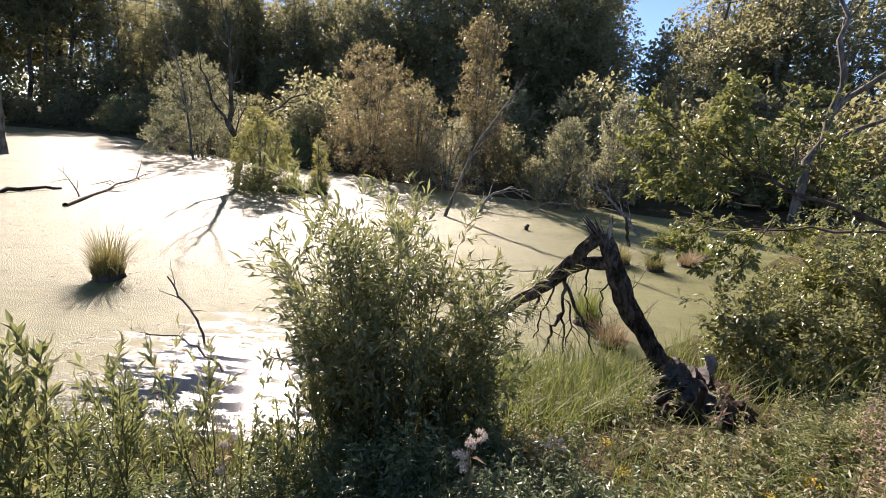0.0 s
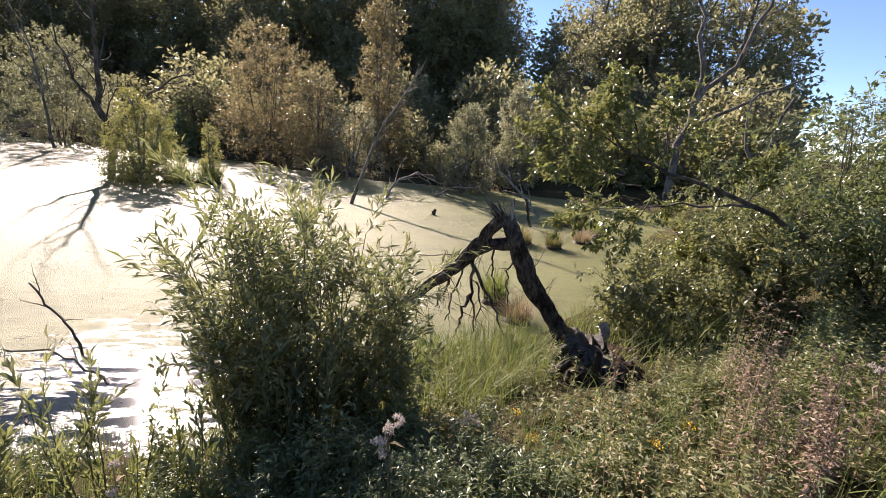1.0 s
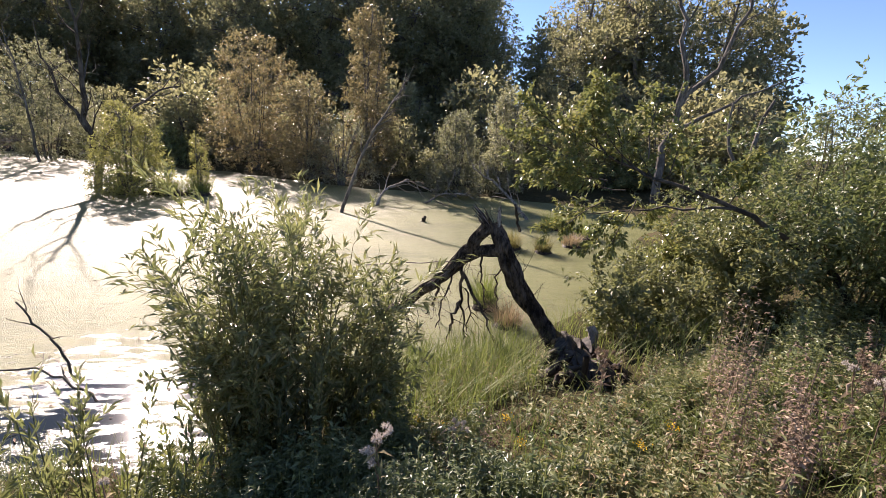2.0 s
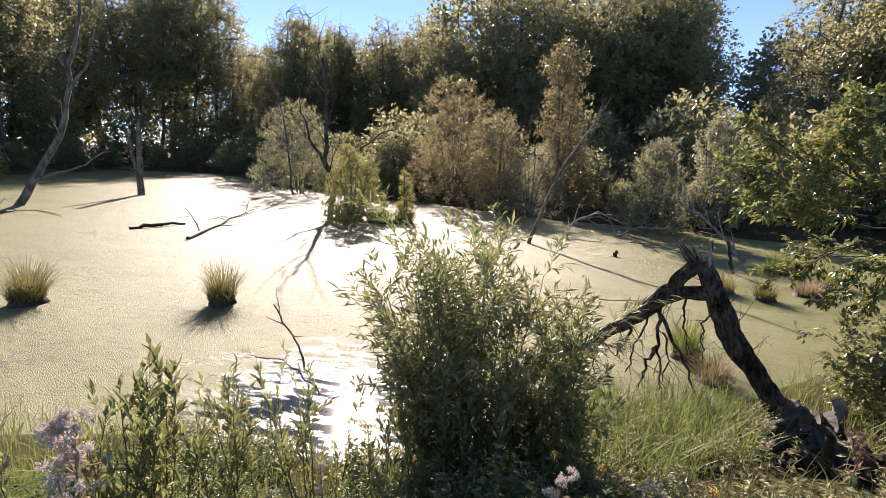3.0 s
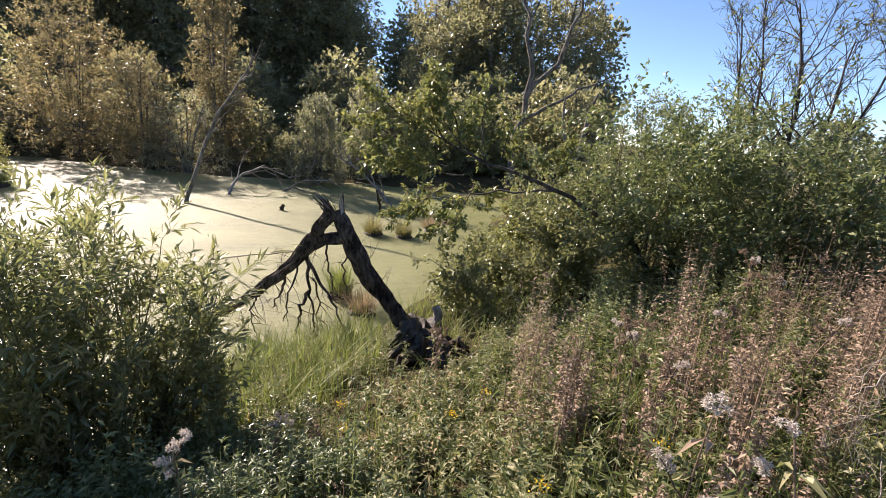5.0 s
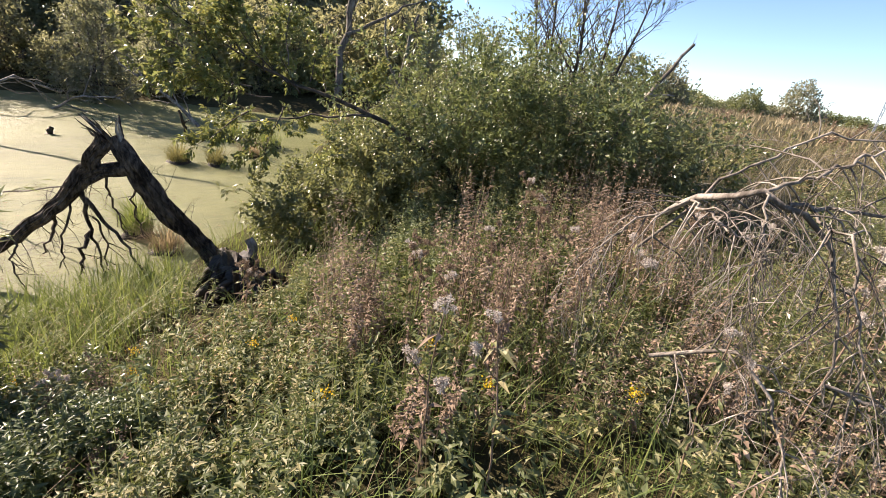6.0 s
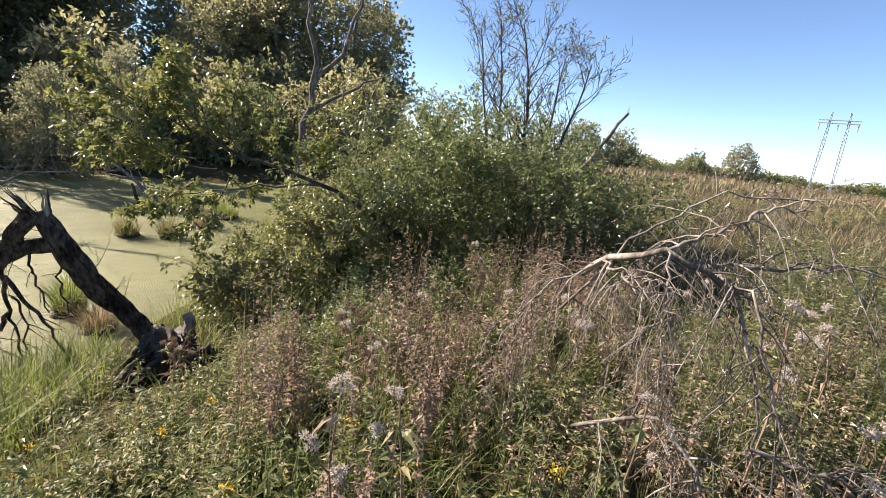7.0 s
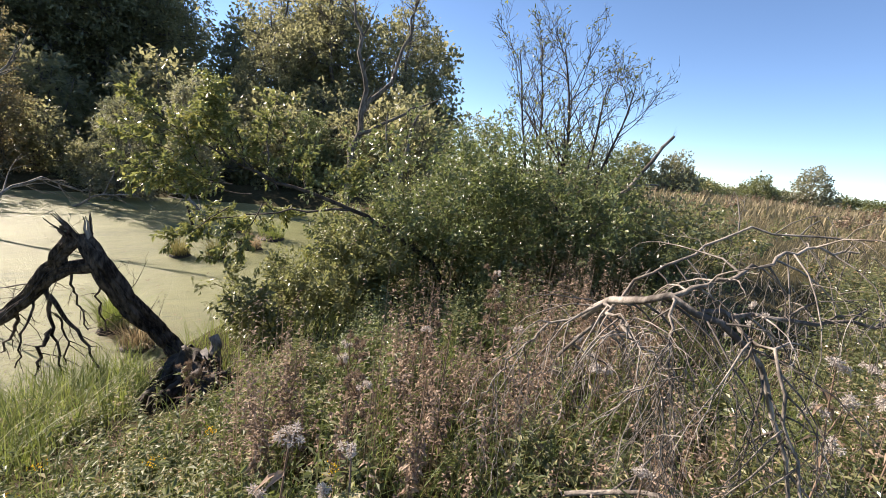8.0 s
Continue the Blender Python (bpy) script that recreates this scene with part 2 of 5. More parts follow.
# ---- mesh tools ----
def mesh_of(name, verts, faces, mat, smooth=False):
    """A mesh from verts and faces: an array, a list of arrays of one corner count each, or plain tuples."""
    me = bpy.data.meshes.new(name)
    if isinstance(faces, np.ndarray):
        faces = [faces]
    if len(faces) and isinstance(faces[0], np.ndarray):
        v = np.ascontiguousarray(verts, dtype=np.float32)
        sizes = np.concatenate([np.full(len(f), f.shape[1], dtype=np.int32) for f in faces])
        me.vertices.add(len(v))
        me.vertices.foreach_set("co", v.ravel())
        me.loops.add(int(sizes.sum()))
        me.loops.foreach_set("vertex_index", np.concatenate([f.ravel() for f in faces]).astype(np.int32))
        me.polygons.add(len(sizes))
        me.polygons.foreach_set("loop_start", np.r_[0, np.cumsum(sizes)[:-1]].astype(np.int32))
        me.polygons.foreach_set("loop_total", sizes)
        me.update(calc_edges=True)
    else:
        me.from_pydata([tuple(v) for v in verts], [], faces)
    me.materials.append(mat)
    me.polygons.foreach_set("use_smooth", np.full(len(me.polygons), smooth, dtype=bool))
    me.update()
    return me


def part(name, me, parent, label=""):
    ob = new(name, me)
    ob.parent = parent
    if label:
        tagged(ob, label)
    return ob


def unit(v):
    return v / np.maximum(np.linalg.norm(v, axis=-1, keepdims=True), 1e-9)


def tubes(lines, sides=5):
    """Verts and faces of tapered tubes along polylines [(points, radii)]."""
    V, F, base = [], [], 0
    ang = np.arange(sides) * 2 * math.pi / sides
    ca, sa = np.cos(ang)[None, :, None], np.sin(ang)[None, :, None]
    for pts, rad in lines:
        pts, rad = np.asarray(pts, float), np.asarray(rad, float)
        t = unit(np.gradient(pts, axis=0))
        ref = np.array((0.31, 0.83, 0.46)) if abs(t[0] @ np.array((0.31, 0.83, 0.46))) < 0.9 else np.array((1.0, 0, 0))
        u = unit(np.cross(t, ref))
        w = np.cross(t, u)
        ring = pts[:, None] + rad[:, None, None] * (u[:, None] * ca + w[:, None] * sa)
        k = len(pts)
        V.append(ring.reshape(-1, 3))
        i = np.arange(k - 1)[:, None] * sides + base
        j = np.arange(sides)[None]
        jn = (j + 1) % sides
        F.append(np.stack([i + j, i + jn, i + sides + jn, i + sides + j], -1).reshape(-1, 4))
        base += k * sides
    return np.concatenate(V), np.concatenate(F)


def leaf_mesh(P, D, N, L, W, fold=True, droop=0.15):
    """Verts and faces of leaves: base points, directions, upper sides, lengths, widths."""
    D = unit(D)
    S = unit(np.cross(D, N))
    U = np.cross(S, D)
    L, W = L[:, None], W[:, None]
    if fold:
        v = np.stack([P, P + D * L * 0.45 + S * W * 0.5 + U * W * 0.16, P + D * L - U * L * droop, P + D * L * 0.45 - S * W * 0.5 + U * W * 0.16, P + D * L * 0.5 - U * L * 0.02], 1)
        f = np.array([(0, 1, 4), (1, 2, 4), (2, 3, 4), (3, 0, 4)])
    else:
        v = np.stack([P, P + D * L * 0.5 + S * W * 0.5, P + D * L - U * L * droop, P + D * L * 0.5 - S * W * 0.5], 1)
        f = np.array([(0, 1, 2, 3)])
    k = v.shape[1]
    F = (np.arange(len(P)) * k)[:, None, None] + f[None]
    return v.reshape(-1, 3), F.reshape(-1, f.shape[1])


def rand_unit(rng, n):
    return unit(rng.normal(size=(n, 3)))


def grow(rng, p, d, length, r, depth, cfg, out):
    """One branch and its children. cfg: per depth (children, ratio, angle, rise, wander, from)."""
    k = max(3, int(cfg["seg"][depth]))
    step = length / (k - 1)
    pts = [np.array(p, float)]
    d = unit(np.array(d, float))
    dirs = [d]
    for _ in range(k - 1):
        d = unit(d + rng.normal(size=3) * cfg["wander"][depth] + np.array((0, 0, cfg["rise"][depth])))
        pts.append(pts[-1] + d * step)
        dirs.append(d)
    pts, dirs = np.array(pts), np.array(dirs)
    rad = r * (1 - 0.8 * np.linspace(0, 1, k) ** 0.9) if depth or not cfg.get("blunt") else r * (1 - 0.5 * np.linspace(0, 1, k))
    out.append((depth, pts, rad, dirs))
    if depth + 1 >= len(cfg["seg"]):
        return
    n = cfg["kids"][depth]
    n = max(1, int(round(n * rng.uniform(0.75, 1.25))))
    for q in range(n):
        t = cfg["start"][depth] + (1 - cfg["start"][depth]) * (q + rng.uniform(0, 1)) / n
        x = t * (k - 1)
        i = min(int(x), k - 2)
        pp = pts[i] + (pts[i + 1] - pts[i]) * (x - i)
        dd = dirs[i + 1]
        side = unit(np.cross(dd, rand_unit(rng, 1)[0]))
        a = radians(cfg["angle"][depth] * rng.uniform(0.7, 1.3))
        nd = dd * math.cos(a) + side * math.sin(a)
        ln = length * cfg["ratio"][depth] * rng.uniform(0.65, 1.25) * (1 - cfg.get("taper", 0.55) * t)
        grow(rng, pp, nd, ln, max(cfg.get("thin", 0.0015), rad[i] * 0.55), depth + 1, cfg, out)


def leaves_on(rng, out, depth_from, per_metre, L, W, fold, hang=0.15, spread=0.9, cluster=0.0, limit=None):
    P, D = [], []
    for depth, pts, rad, dirs in out:
        if depth < depth_from:
            continue
        seg = np.linalg.norm(np.diff(pts, axis=0), axis=1).sum()
        n = rng.poisson(per_metre * seg) + 1
        t = rng.uniform(0.08, 1.02, n) * (len(pts) - 1)
        i = np.clip(t.astype(int), 0, len(pts) - 2)
        P.append(pts[i] + (pts[i + 1] - pts[i]) * (t - i)[:, None])
        D.append(dirs[i])
    P, D = np.concatenate(P), np.concatenate(D)
    if limit and len(P) > limit:
        keep = rng.permutation(len(P))[:limit]
        P, D = P[keep], D[keep]
    n = len(P)
    if cluster:
        P = P + rng.normal(size=(n, 3)) * cluster
    D = unit(D + rand_unit(rng, n) * spread + np.array((0, 0, -hang)))
    N = unit(rand_unit(rng, n) * 0.8 + np.array((0, 0, 1.0)))
    return leaf_mesh(P, D, N, L * rng.uniform(0.6, 1.25, n), W * rng.uniform(0.7, 1.2, n), fold)


def plant(name, seed, starts, cfg, wood, leaf, leafdepth, per_metre, L, W, fold, label, category, hang=0.15, spread=0.9,
          cluster=0.0, limit=None, sides=5, group="", names=("trunk", "crown"), extra=(), finewood=True):
    """A woody plant: starts [(point, direction, length, radius)]; wood and foliage as two parts."""
    rng = np.random.default_rng(seed)
    root = tagged(new(name), label, category, group)
    out = []
    for p, d, ln, r in starts:
        grow(rng, p, d, ln, r, 0, cfg, out)
    big = [(p, r) for dp, p, r, _ in out if dp == 0]
    mid = [(p, r) for dp, p, r, _ in out if dp == 1]
    fine = [(p, r) for dp, p, r, _ in out if dp >= 2] if finewood else []
    vs, fs, b = [], [], 0
    for lines, sd in ((big + list(extra), sides), (mid, max(4, sides - 1) if finewood else 3), (fine, 3)):
        if lines:
            v, f = tubes(lines, sd)
            vs.append(v)
            fs.append(f + b)
            b += len(v)
    part(names[0], mesh_of(names[0], np.concatenate(vs), np.concatenate(fs), wood, True), root)
    if leaf is not None:
        v, f = leaves_on(rng, out, leafdepth, per_metre, L, W, fold, hang, spread, cluster, limit)
        part(names[1], mesh_of(names[1], v, f, leaf), root)
    return root


def blades(rng, x, y, z, h, w, lean, segs=3, bend=0.5, way=None):
    """Grass blades as tapered bent strips."""
    n = len(x)
    a = rng.uniform(0, 2 * math.pi, n) if way is None else way + rng.normal(size=n) * 0.6
    side = np.stack([-np.sin(a), np.cos(a), np.zeros(n)], 1)
    out = np.stack([np.cos(a), np.sin(a), np.zeros(n)], 1)
    P = np.stack([x, y, z], 1)
    cols = []
    for s in range(segs + 1):
        t = s / segs
        c = P + np.array((0, 0, 1)) * (h * (t - 0.35 * bend * lean * t * t))[:, None] + out * (h * lean * t * t)[:, None]
        ww = (w * (1 - t) ** 0.7 * 0.5)[:, None]
        cols += ([c - side * ww, c + side * ww] if s < segs else [c])
    v = np.stack(cols, 1)
    k = v.shape[1]
    f = [(2 * s, 2 * s + 1, 2 * s + 3, 2 * s + 2) for s in range(segs - 1)]
    base = (np.arange(n) * k)[:, None, None]
    quads = (base + np.array(f)[None]).reshape(-1, 4)
    tris = (base + np.array([(k - 3, k - 2, k - 1)])[None]).reshape(-1, 3)
    return v.reshape(-1, 3), [quads, tris]


# ---- ground and pond ----
SHORE = [(-26, 3), (-23, 9), (-30, 16), (-37, 25), (-46, 40), (-33, 43.5), (-25, 38.5), (-17, 31.5), (-12, 28), (-5, 25.5), (0.5, 21.6), (4.5, 20.4), (8, 19.4), (12, 17),
         (12.5, 14.5), (9.2, 11.8), (6.6, 8.8), (4.8, 6.7), (3.6, 5.75), (2.7, 5.05), (1.2, 4.75), (0.3, 3.9), (-0.9, 3.15), (-2.6, 3.25), (-4.8, 2.7), (-12, 0.5)]


def shore_dist(x, y):
    """Signed distance to the shore line, positive on land."""
    x, y = np.asarray(x, float), np.asarray(y, float)
    best, inside = np.full(x.shape, 1e9), np.zeros(x.shape, bool)
    for (x0, y0), (x1, y1) in zip(SHORE, SHORE[1:] + SHORE[:1]):
        ex, ey = x1 - x0, y1 - y0
        t = np.clip(((x - x0) * ex + (y - y0) * ey) / (ex * ex + ey * ey), 0, 1)
        best = np.minimum(best, np.hypot(x - x0 - t * ex, y - y0 - t * ey))
        cross = ((y0 > y) != (y1 > y)) & (x < (x1 - x0) * (y - y0) / (y1 - y0 + 1e-12) + x0)
        inside ^= cross
    return np.where(inside, -best, best)


def ground_z(x, y):
    x, y = np.asarray(x, float), np.asarray(y, float)
    d = shore_dist(x, y)
    near = 1 / (1 + np.exp((y - 6 - 0.9 * np.maximum(x - 4, 0)) / 2.5))
    s = np.clip(d / 3.6, 0, 1)
    bank = 0.04 + (0.30 + 0.82 * near) * (0.45 * s + 0.55 * s * s * (3 - 2 * s))
    bumps = 0.05 * np.sin(x * 1.7 + 0.6 * y) * np.sin(y * 1.3 - 0.4 * x) + 0.02 * np.sin(4.1 * x) * np.sin(3.7 * y)
    r = np.hypot(x, y)
    hill = 1.0 * np.clip((x - 6) / 55, 0, 1) * np.clip((60 - y) / 40, 0, 1) * np.clip(1 - (r - 60) / 60, -0.4, 1)
    land = bank + bumps * s + hill
    return np.where(d > 0, land, np.maximum(-0.6, 0.5 * d + 0.04))


def spaced(lo, hi, n, focus, sharp):
    u = np.linspace(-1, 1, n)
    v = np.sinh(u * sharp) / math.sinh(sharp)
    return np.where(v < 0, focus + v * (focus - lo), focus + v * (hi - focus))


gx, gy = spaced(-700, 900, 190, 1.5, 6.2), spaced(-600, 900, 190, 4.0, 6.0)
GX, GY = np.meshgrid(gx, gy)
GV = np.stack([GX, GY, ground_z(GX, GY)], -1).reshape(-1, 3)
ii = np.arange(189)[:, None] * 190 + np.arange(189)[None]
GF = np.stack([ii, ii + 1, ii + 191, ii + 190], -1).reshape(-1, 4)
tagged(new("ground", mesh_of("ground", GV, GF, ground_mat(), True)), "grassy earth bank and field round the pond", "ground", kind="structure")
tagged(new("water", mesh_of("water", [(-60, -3, 0), (22, -3, 0), (22, 60, 0), (-60, 60, 0)], [(0, 1, 2, 3)], water_mat())),
       "still pond water skinned with pale duckweed", "water", kind="structure")


def gz(x, y):
    return float(ground_z(np.array([x]), np.array([y]))[0])


# ---- lobed crowns ----
def bow(rng, p0, p1, r0, r1, n=6, sag=0.08):
    """A slightly crooked branch from p0 to p1."""
    p0, p1 = np.asarray(p0, float), np.asarray(p1, float)
    t = np.linspace(0, 1, n)[:, None]
    ln = np.linalg.norm(p1 - p0)
    off = rng.normal(size=3) * sag * ln + np.array((0, 0, 0.08 * ln))
    return p0 + (p1 - p0) * t + off * (4 * t * (1 - t)) * 0.5, np.linspace(r0, r1, n)


def crown_leaves(rng, lobes, clumps, per, L, W, size, fold=False, hang=0.2, low=0.1):
    """Leaves in small sprays over the outsides of overlapping lobes [(x, y, z, rx, ry, rz)]: dark gaps stay between them."""
    lobes = np.array(lobes, float)
    wgt = lobes[:, 3] * lobes[:, 5]
    q = rng.choice(len(lobes), clumps * 2, p=wgt / wgt.sum())
    d = unit(rand_unit(rng, len(q)) + np.array((0, 0, 0.12)))
    c = lobes[q, :3] + d * lobes[q, 3:] * (rng.uniform(0.25, 1.0, len(q)) ** 0.45 * 1.05)[:, None]
    deep = np.full(len(q), 9.0)
    for k in range(len(lobes)):
        e = np.linalg.norm((c - lobes[k, :3]) / lobes[k, 3:], axis=1)
        deep = np.where(q == k, deep, np.minimum(deep, e))
    keep = ((deep > 0.72) | (rng.uniform(0, 1, len(q)) < 0.2)) & (c[:, 2] > low)
    c, d = c[keep][:clumps], d[keep][:clumps]
    n = len(c)
    i = np.repeat(np.arange(n), per)
    way = unit(d + rand_unit(rng, n) * 0.5 + np.array((0, 0, 0.35)))
    along = rng.uniform(-1, 1, len(i))
    P = c[i] + way[i] * (along * size * 1.2)[:, None] + rng.normal(size=(len(i), 3)) * size * 0.36
    D = unit(way[i] * 0.7 + rand_unit(rng, len(i)) * 0.9 + np.array((0, 0, -hang)))
    N = unit(rand_unit(rng, len(i)) * 0.9 + np.array((0, 0, 0.8)))
    v, f = leaf_mesh(P, D, N, L * rng.uniform(0.6, 1.25, len(i)), W * rng.uniform(0.7, 1.2, len(i)), fold)
    return v, f, c


def lobed(name, seed, stems, lobes, clumps, per, L, W, size, wood, leaf, label, category, group="", names=("stem", "foliage"), twig=0.012, bare=0, low=0.1, hang=0.2):
    """A tree or bush: stems [(points, radii)], branches out to its lobes, foliage in sprays over them."""
    rng = np.random.default_rng(seed)
    root = tagged(new(name), label, category, group)
    v, f, c = crown_leaves(rng, lobes, clumps, per, L, W, size, False, hang, low)
    lines = [(np.asarray(p, float), np.asarray(r, float)) for p, r in stems]
    nodes = np.concatenate([p for p, _ in lines])
    rads = np.concatenate([r for _, r in lines])
    thin = []
    for lb in lobes:
        e = np.array(lb[:3])
        dist = np.linalg.norm(nodes - e, axis=1) + 1.3 * np.maximum(0, nodes[:, 2] - e[2] + 0.25 * lb[5])
        k = int(np.argmin(dist))
        lines.append(bow(rng, nodes[k], e, rads[k] * 0.6, max(twig, rads[k] * 0.2), 6))
        near = np.linalg.norm((c - e) / np.array(lb[3:]), axis=1)
        for m in np.argsort(near)[:: max(1, len(near) // (len(lobes) * 8))][:7]:
            if near[m] < 1.3:
                thin.append(bow(rng, lines[-1][0][3], c[m], twig, twig * 0.35, 4))
    for b in range(bare):
        k = rng.integers(len(nodes) // 3, len(nodes))
        a = rng.uniform(0, 6.28)
        ln = rng.uniform(0.5, 1.3) * size * 5
        thin.append(bow(rng, nodes[k], nodes[k] + ln * np.array((math.cos(a), math.sin(a), rng.uniform(-0.2, 0.9))), twig * 1.2, twig * 0.3, 5))
    va, fa = tubes(lines, 6)
    if thin:
        vb, fb = tubes(thin, 3)
        va, fa = np.concatenate([va, vb]), np.concatenate([fa, fb + len(va)])
    part(names[0], mesh_of(names[0], va, fa, wood, True), root)
    part(names[1], mesh_of(names[1], v, f, leaf), root)
    return root


def bush_lobes(rng, h, w, n, top=1.0):
    """Lobes of a rounded bush of height h and half width w, broadest below its middle."""
    out = []
    for q in range(n):
        t = (q + rng.uniform(0, 1)) / n
        a = q * 2.4 + rng.uniform(-0.5, 0.5)
        z = h * (0.09 + 0.73 * t)
        reach = w * 0.62 * math.sqrt(max(0.02, 1 - (t * top) ** 1.8)) * rng.uniform(0.75, 1.05)
        r = w * rng.uniform(0.32, 0.46) * (1 - 0.25 * t * top)
        out.append((reach * math.cos(a), reach * math.sin(a), z, r, r, min(r * rng.uniform(0.9, 1.25), h - z)))
    for q in range(5):
        a = q * 1.26 + 0.4
        out.append((0.58 * w * math.cos(a), 0.58 * w * math.sin(a), 0.16 * h, 0.38 * w, 0.38 * w, 0.17 * h))
    out.append((0, 0, h * 0.5, w * 0.5, w * 0.5, h * 0.32))
    return out


def bush_stems(rng, h, w, n, r):
    out = []
    for q in range(n):
        a = q * 2.4
        s = rng.uniform(0.1, 0.55) * w
        out.append(bow(rng, (0.15 * s * math.cos(a), 0.15 * s * math.sin(a), -0.1), (s * math.cos(a), s * math.sin(a), h * rng.uniform(0.55, 0.85)), r, r * 0.3, 7, 0.05))
    return out


def tree_stem(rng, h, r, lean=0.04):
    k = 12
    t = np.linspace(0, 1, k)
    p = np.stack([lean * h * t + np.cumsum(rng.normal(size=k)) * 0.008 * h, np.cumsum(rng.normal(size=k)) * 0.008 * h, h * t * 0.96 - 0.1], 1)
    p[:, :2] -= p[0, :2]
    return p, r * (1 - 0.85 * t ** 0.9)


def tree_lobes(rng, stem, n, start, reach, rmin, rmax):
    """Billowing lobes round the upper part of a stem."""
    p, _ = stem
    out = []
    for q in range(n):
        t = start + (0.97 - start) * (q + rng.uniform(0, 1)) / n
        x = t * (len(p) - 1)
        c = p[int(x)]
        a = q * 2.4 + rng.uniform(-0.6, 0.6)
        u = (t - start) / (1 - start)
        d = reach * (0.55 + 0.9 * u - 1.25 * u * u) * rng.uniform(0.7, 1.25)
        r = rng.uniform(rmin, rmax) * (1.1 - 0.4 * u)
        out.append((c[0] + d * math.cos(a), c[1] + d * math.sin(a), c[2] + 0.15 * r, r, r, r * rng.uniform(0.8, 1.2)))
    return out


# ---- far woods ----
def at(x, y, s=1.0, turn=0.0, dz=-0.05, tilt=0.0):
    return pose(x, y, max(0.0, gz(x, y)) + dz, tilt, 0, turn) @ Matrix.Scale(s, 4)


def place(model, x, y, s=1.0, turn=0.0, dz=-0.05, label=""):
    o = copy_thing(model, Matrix.Identity(4))
    o.matrix_basis = at(x, y, s, turn, dz)
    if label:
        tagged(o, label)
    return o


ROUND = dict(seg=[7, 5, 4], kids=[9, 6], ratio=[0.5, 0.5], angle=[38, 42], rise=[0.02, 0.03, -0.02], wander=[0.10, 0.16, 0.2], start=[0.18, 0.15], taper=0.45)


def fan(rng, n, h, r, spread, base=0.25):
    out = []
    for q in range(n):
        a = rng.uniform(0, 2 * math.pi)
        tip = rng.uniform(0.05, spread) ** 0.8
        out.append(((base * math.cos(a) * tip, base * math.sin(a) * tip, 0), (math.cos(a) * tip, math.sin(a) * tip, 1.0), h * rng.uniform(0.7, 1.05), r * rng.uniform(0.6, 1.1)))
    return out


def wood_tree(seed, h, r, n, start, reach, rmin, rmax, clumps, per, L, W, size, label, bare=0, lean=0.04):
    g = np.random.default_rng(seed)
    st = tree_stem(g, h, r, lean)
    return lobed("tree", seed, [st], tree_lobes(g, st, n, start, reach, rmin, rmax), clumps, per, L, W, size, M_BARK, M_WOOD, label, "tree", "trees of the wood", ("trunk", "crown"), 0.03, bare, 1.0)


def far_woods():
    tall = [wood_tree(11 + k, 14.2, 0.24, 24, 0.24, 3.0, 1.1, 1.9, 900, 12, 0.24, 0.13, 0.30, "tall billowing dark green willow at the wood's edge", 8) for k in range(3)]
    slim = [wood_tree(21 + k, 15.5, 0.16, 18, 0.42, 2.2, 0.8, 1.3, 520, 12, 0.23, 0.12, 0.28, "slender tall tree with a bare pale trunk", 30, 0.07) for k in range(2)]
    under = []
    for k in range(2):
        g = np.random.default_rng(31 + k)
        under.append(lobed("bush", 31 + k, bush_stems(g, 3.4, 1.9, 6, 0.04), bush_lobes(g, 3.4, 1.9, 11), 330, 11, 0.20, 0.11, 0.20, M_BARK, M_WOOD,
                           "dark shaded undergrowth bush at the wood's edge", "bush", "undergrowth of the wood", twig=0.02))
    back = wood_tree(61, 14.0, 0.2, 20, 0.1, 2.5, 1.2, 1.9, 420, 8, 0.52, 0.30, 0.5, "dark tree deep in the wood")
    return tall, slim, under, back


tall, slim, under, back = far_woods()
first = set()


def put(model, x, y, s, turn, label="", dz=-0.05):
    """The model itself at its first place, copies at the others."""
    if model.name in first:
        return place(model, x, y, s, turn, dz, label)
    first.add(model.name)
    model.matrix_basis = at(x, y, s, turn, dz)
    return model


rng = np.random.default_rng(77)
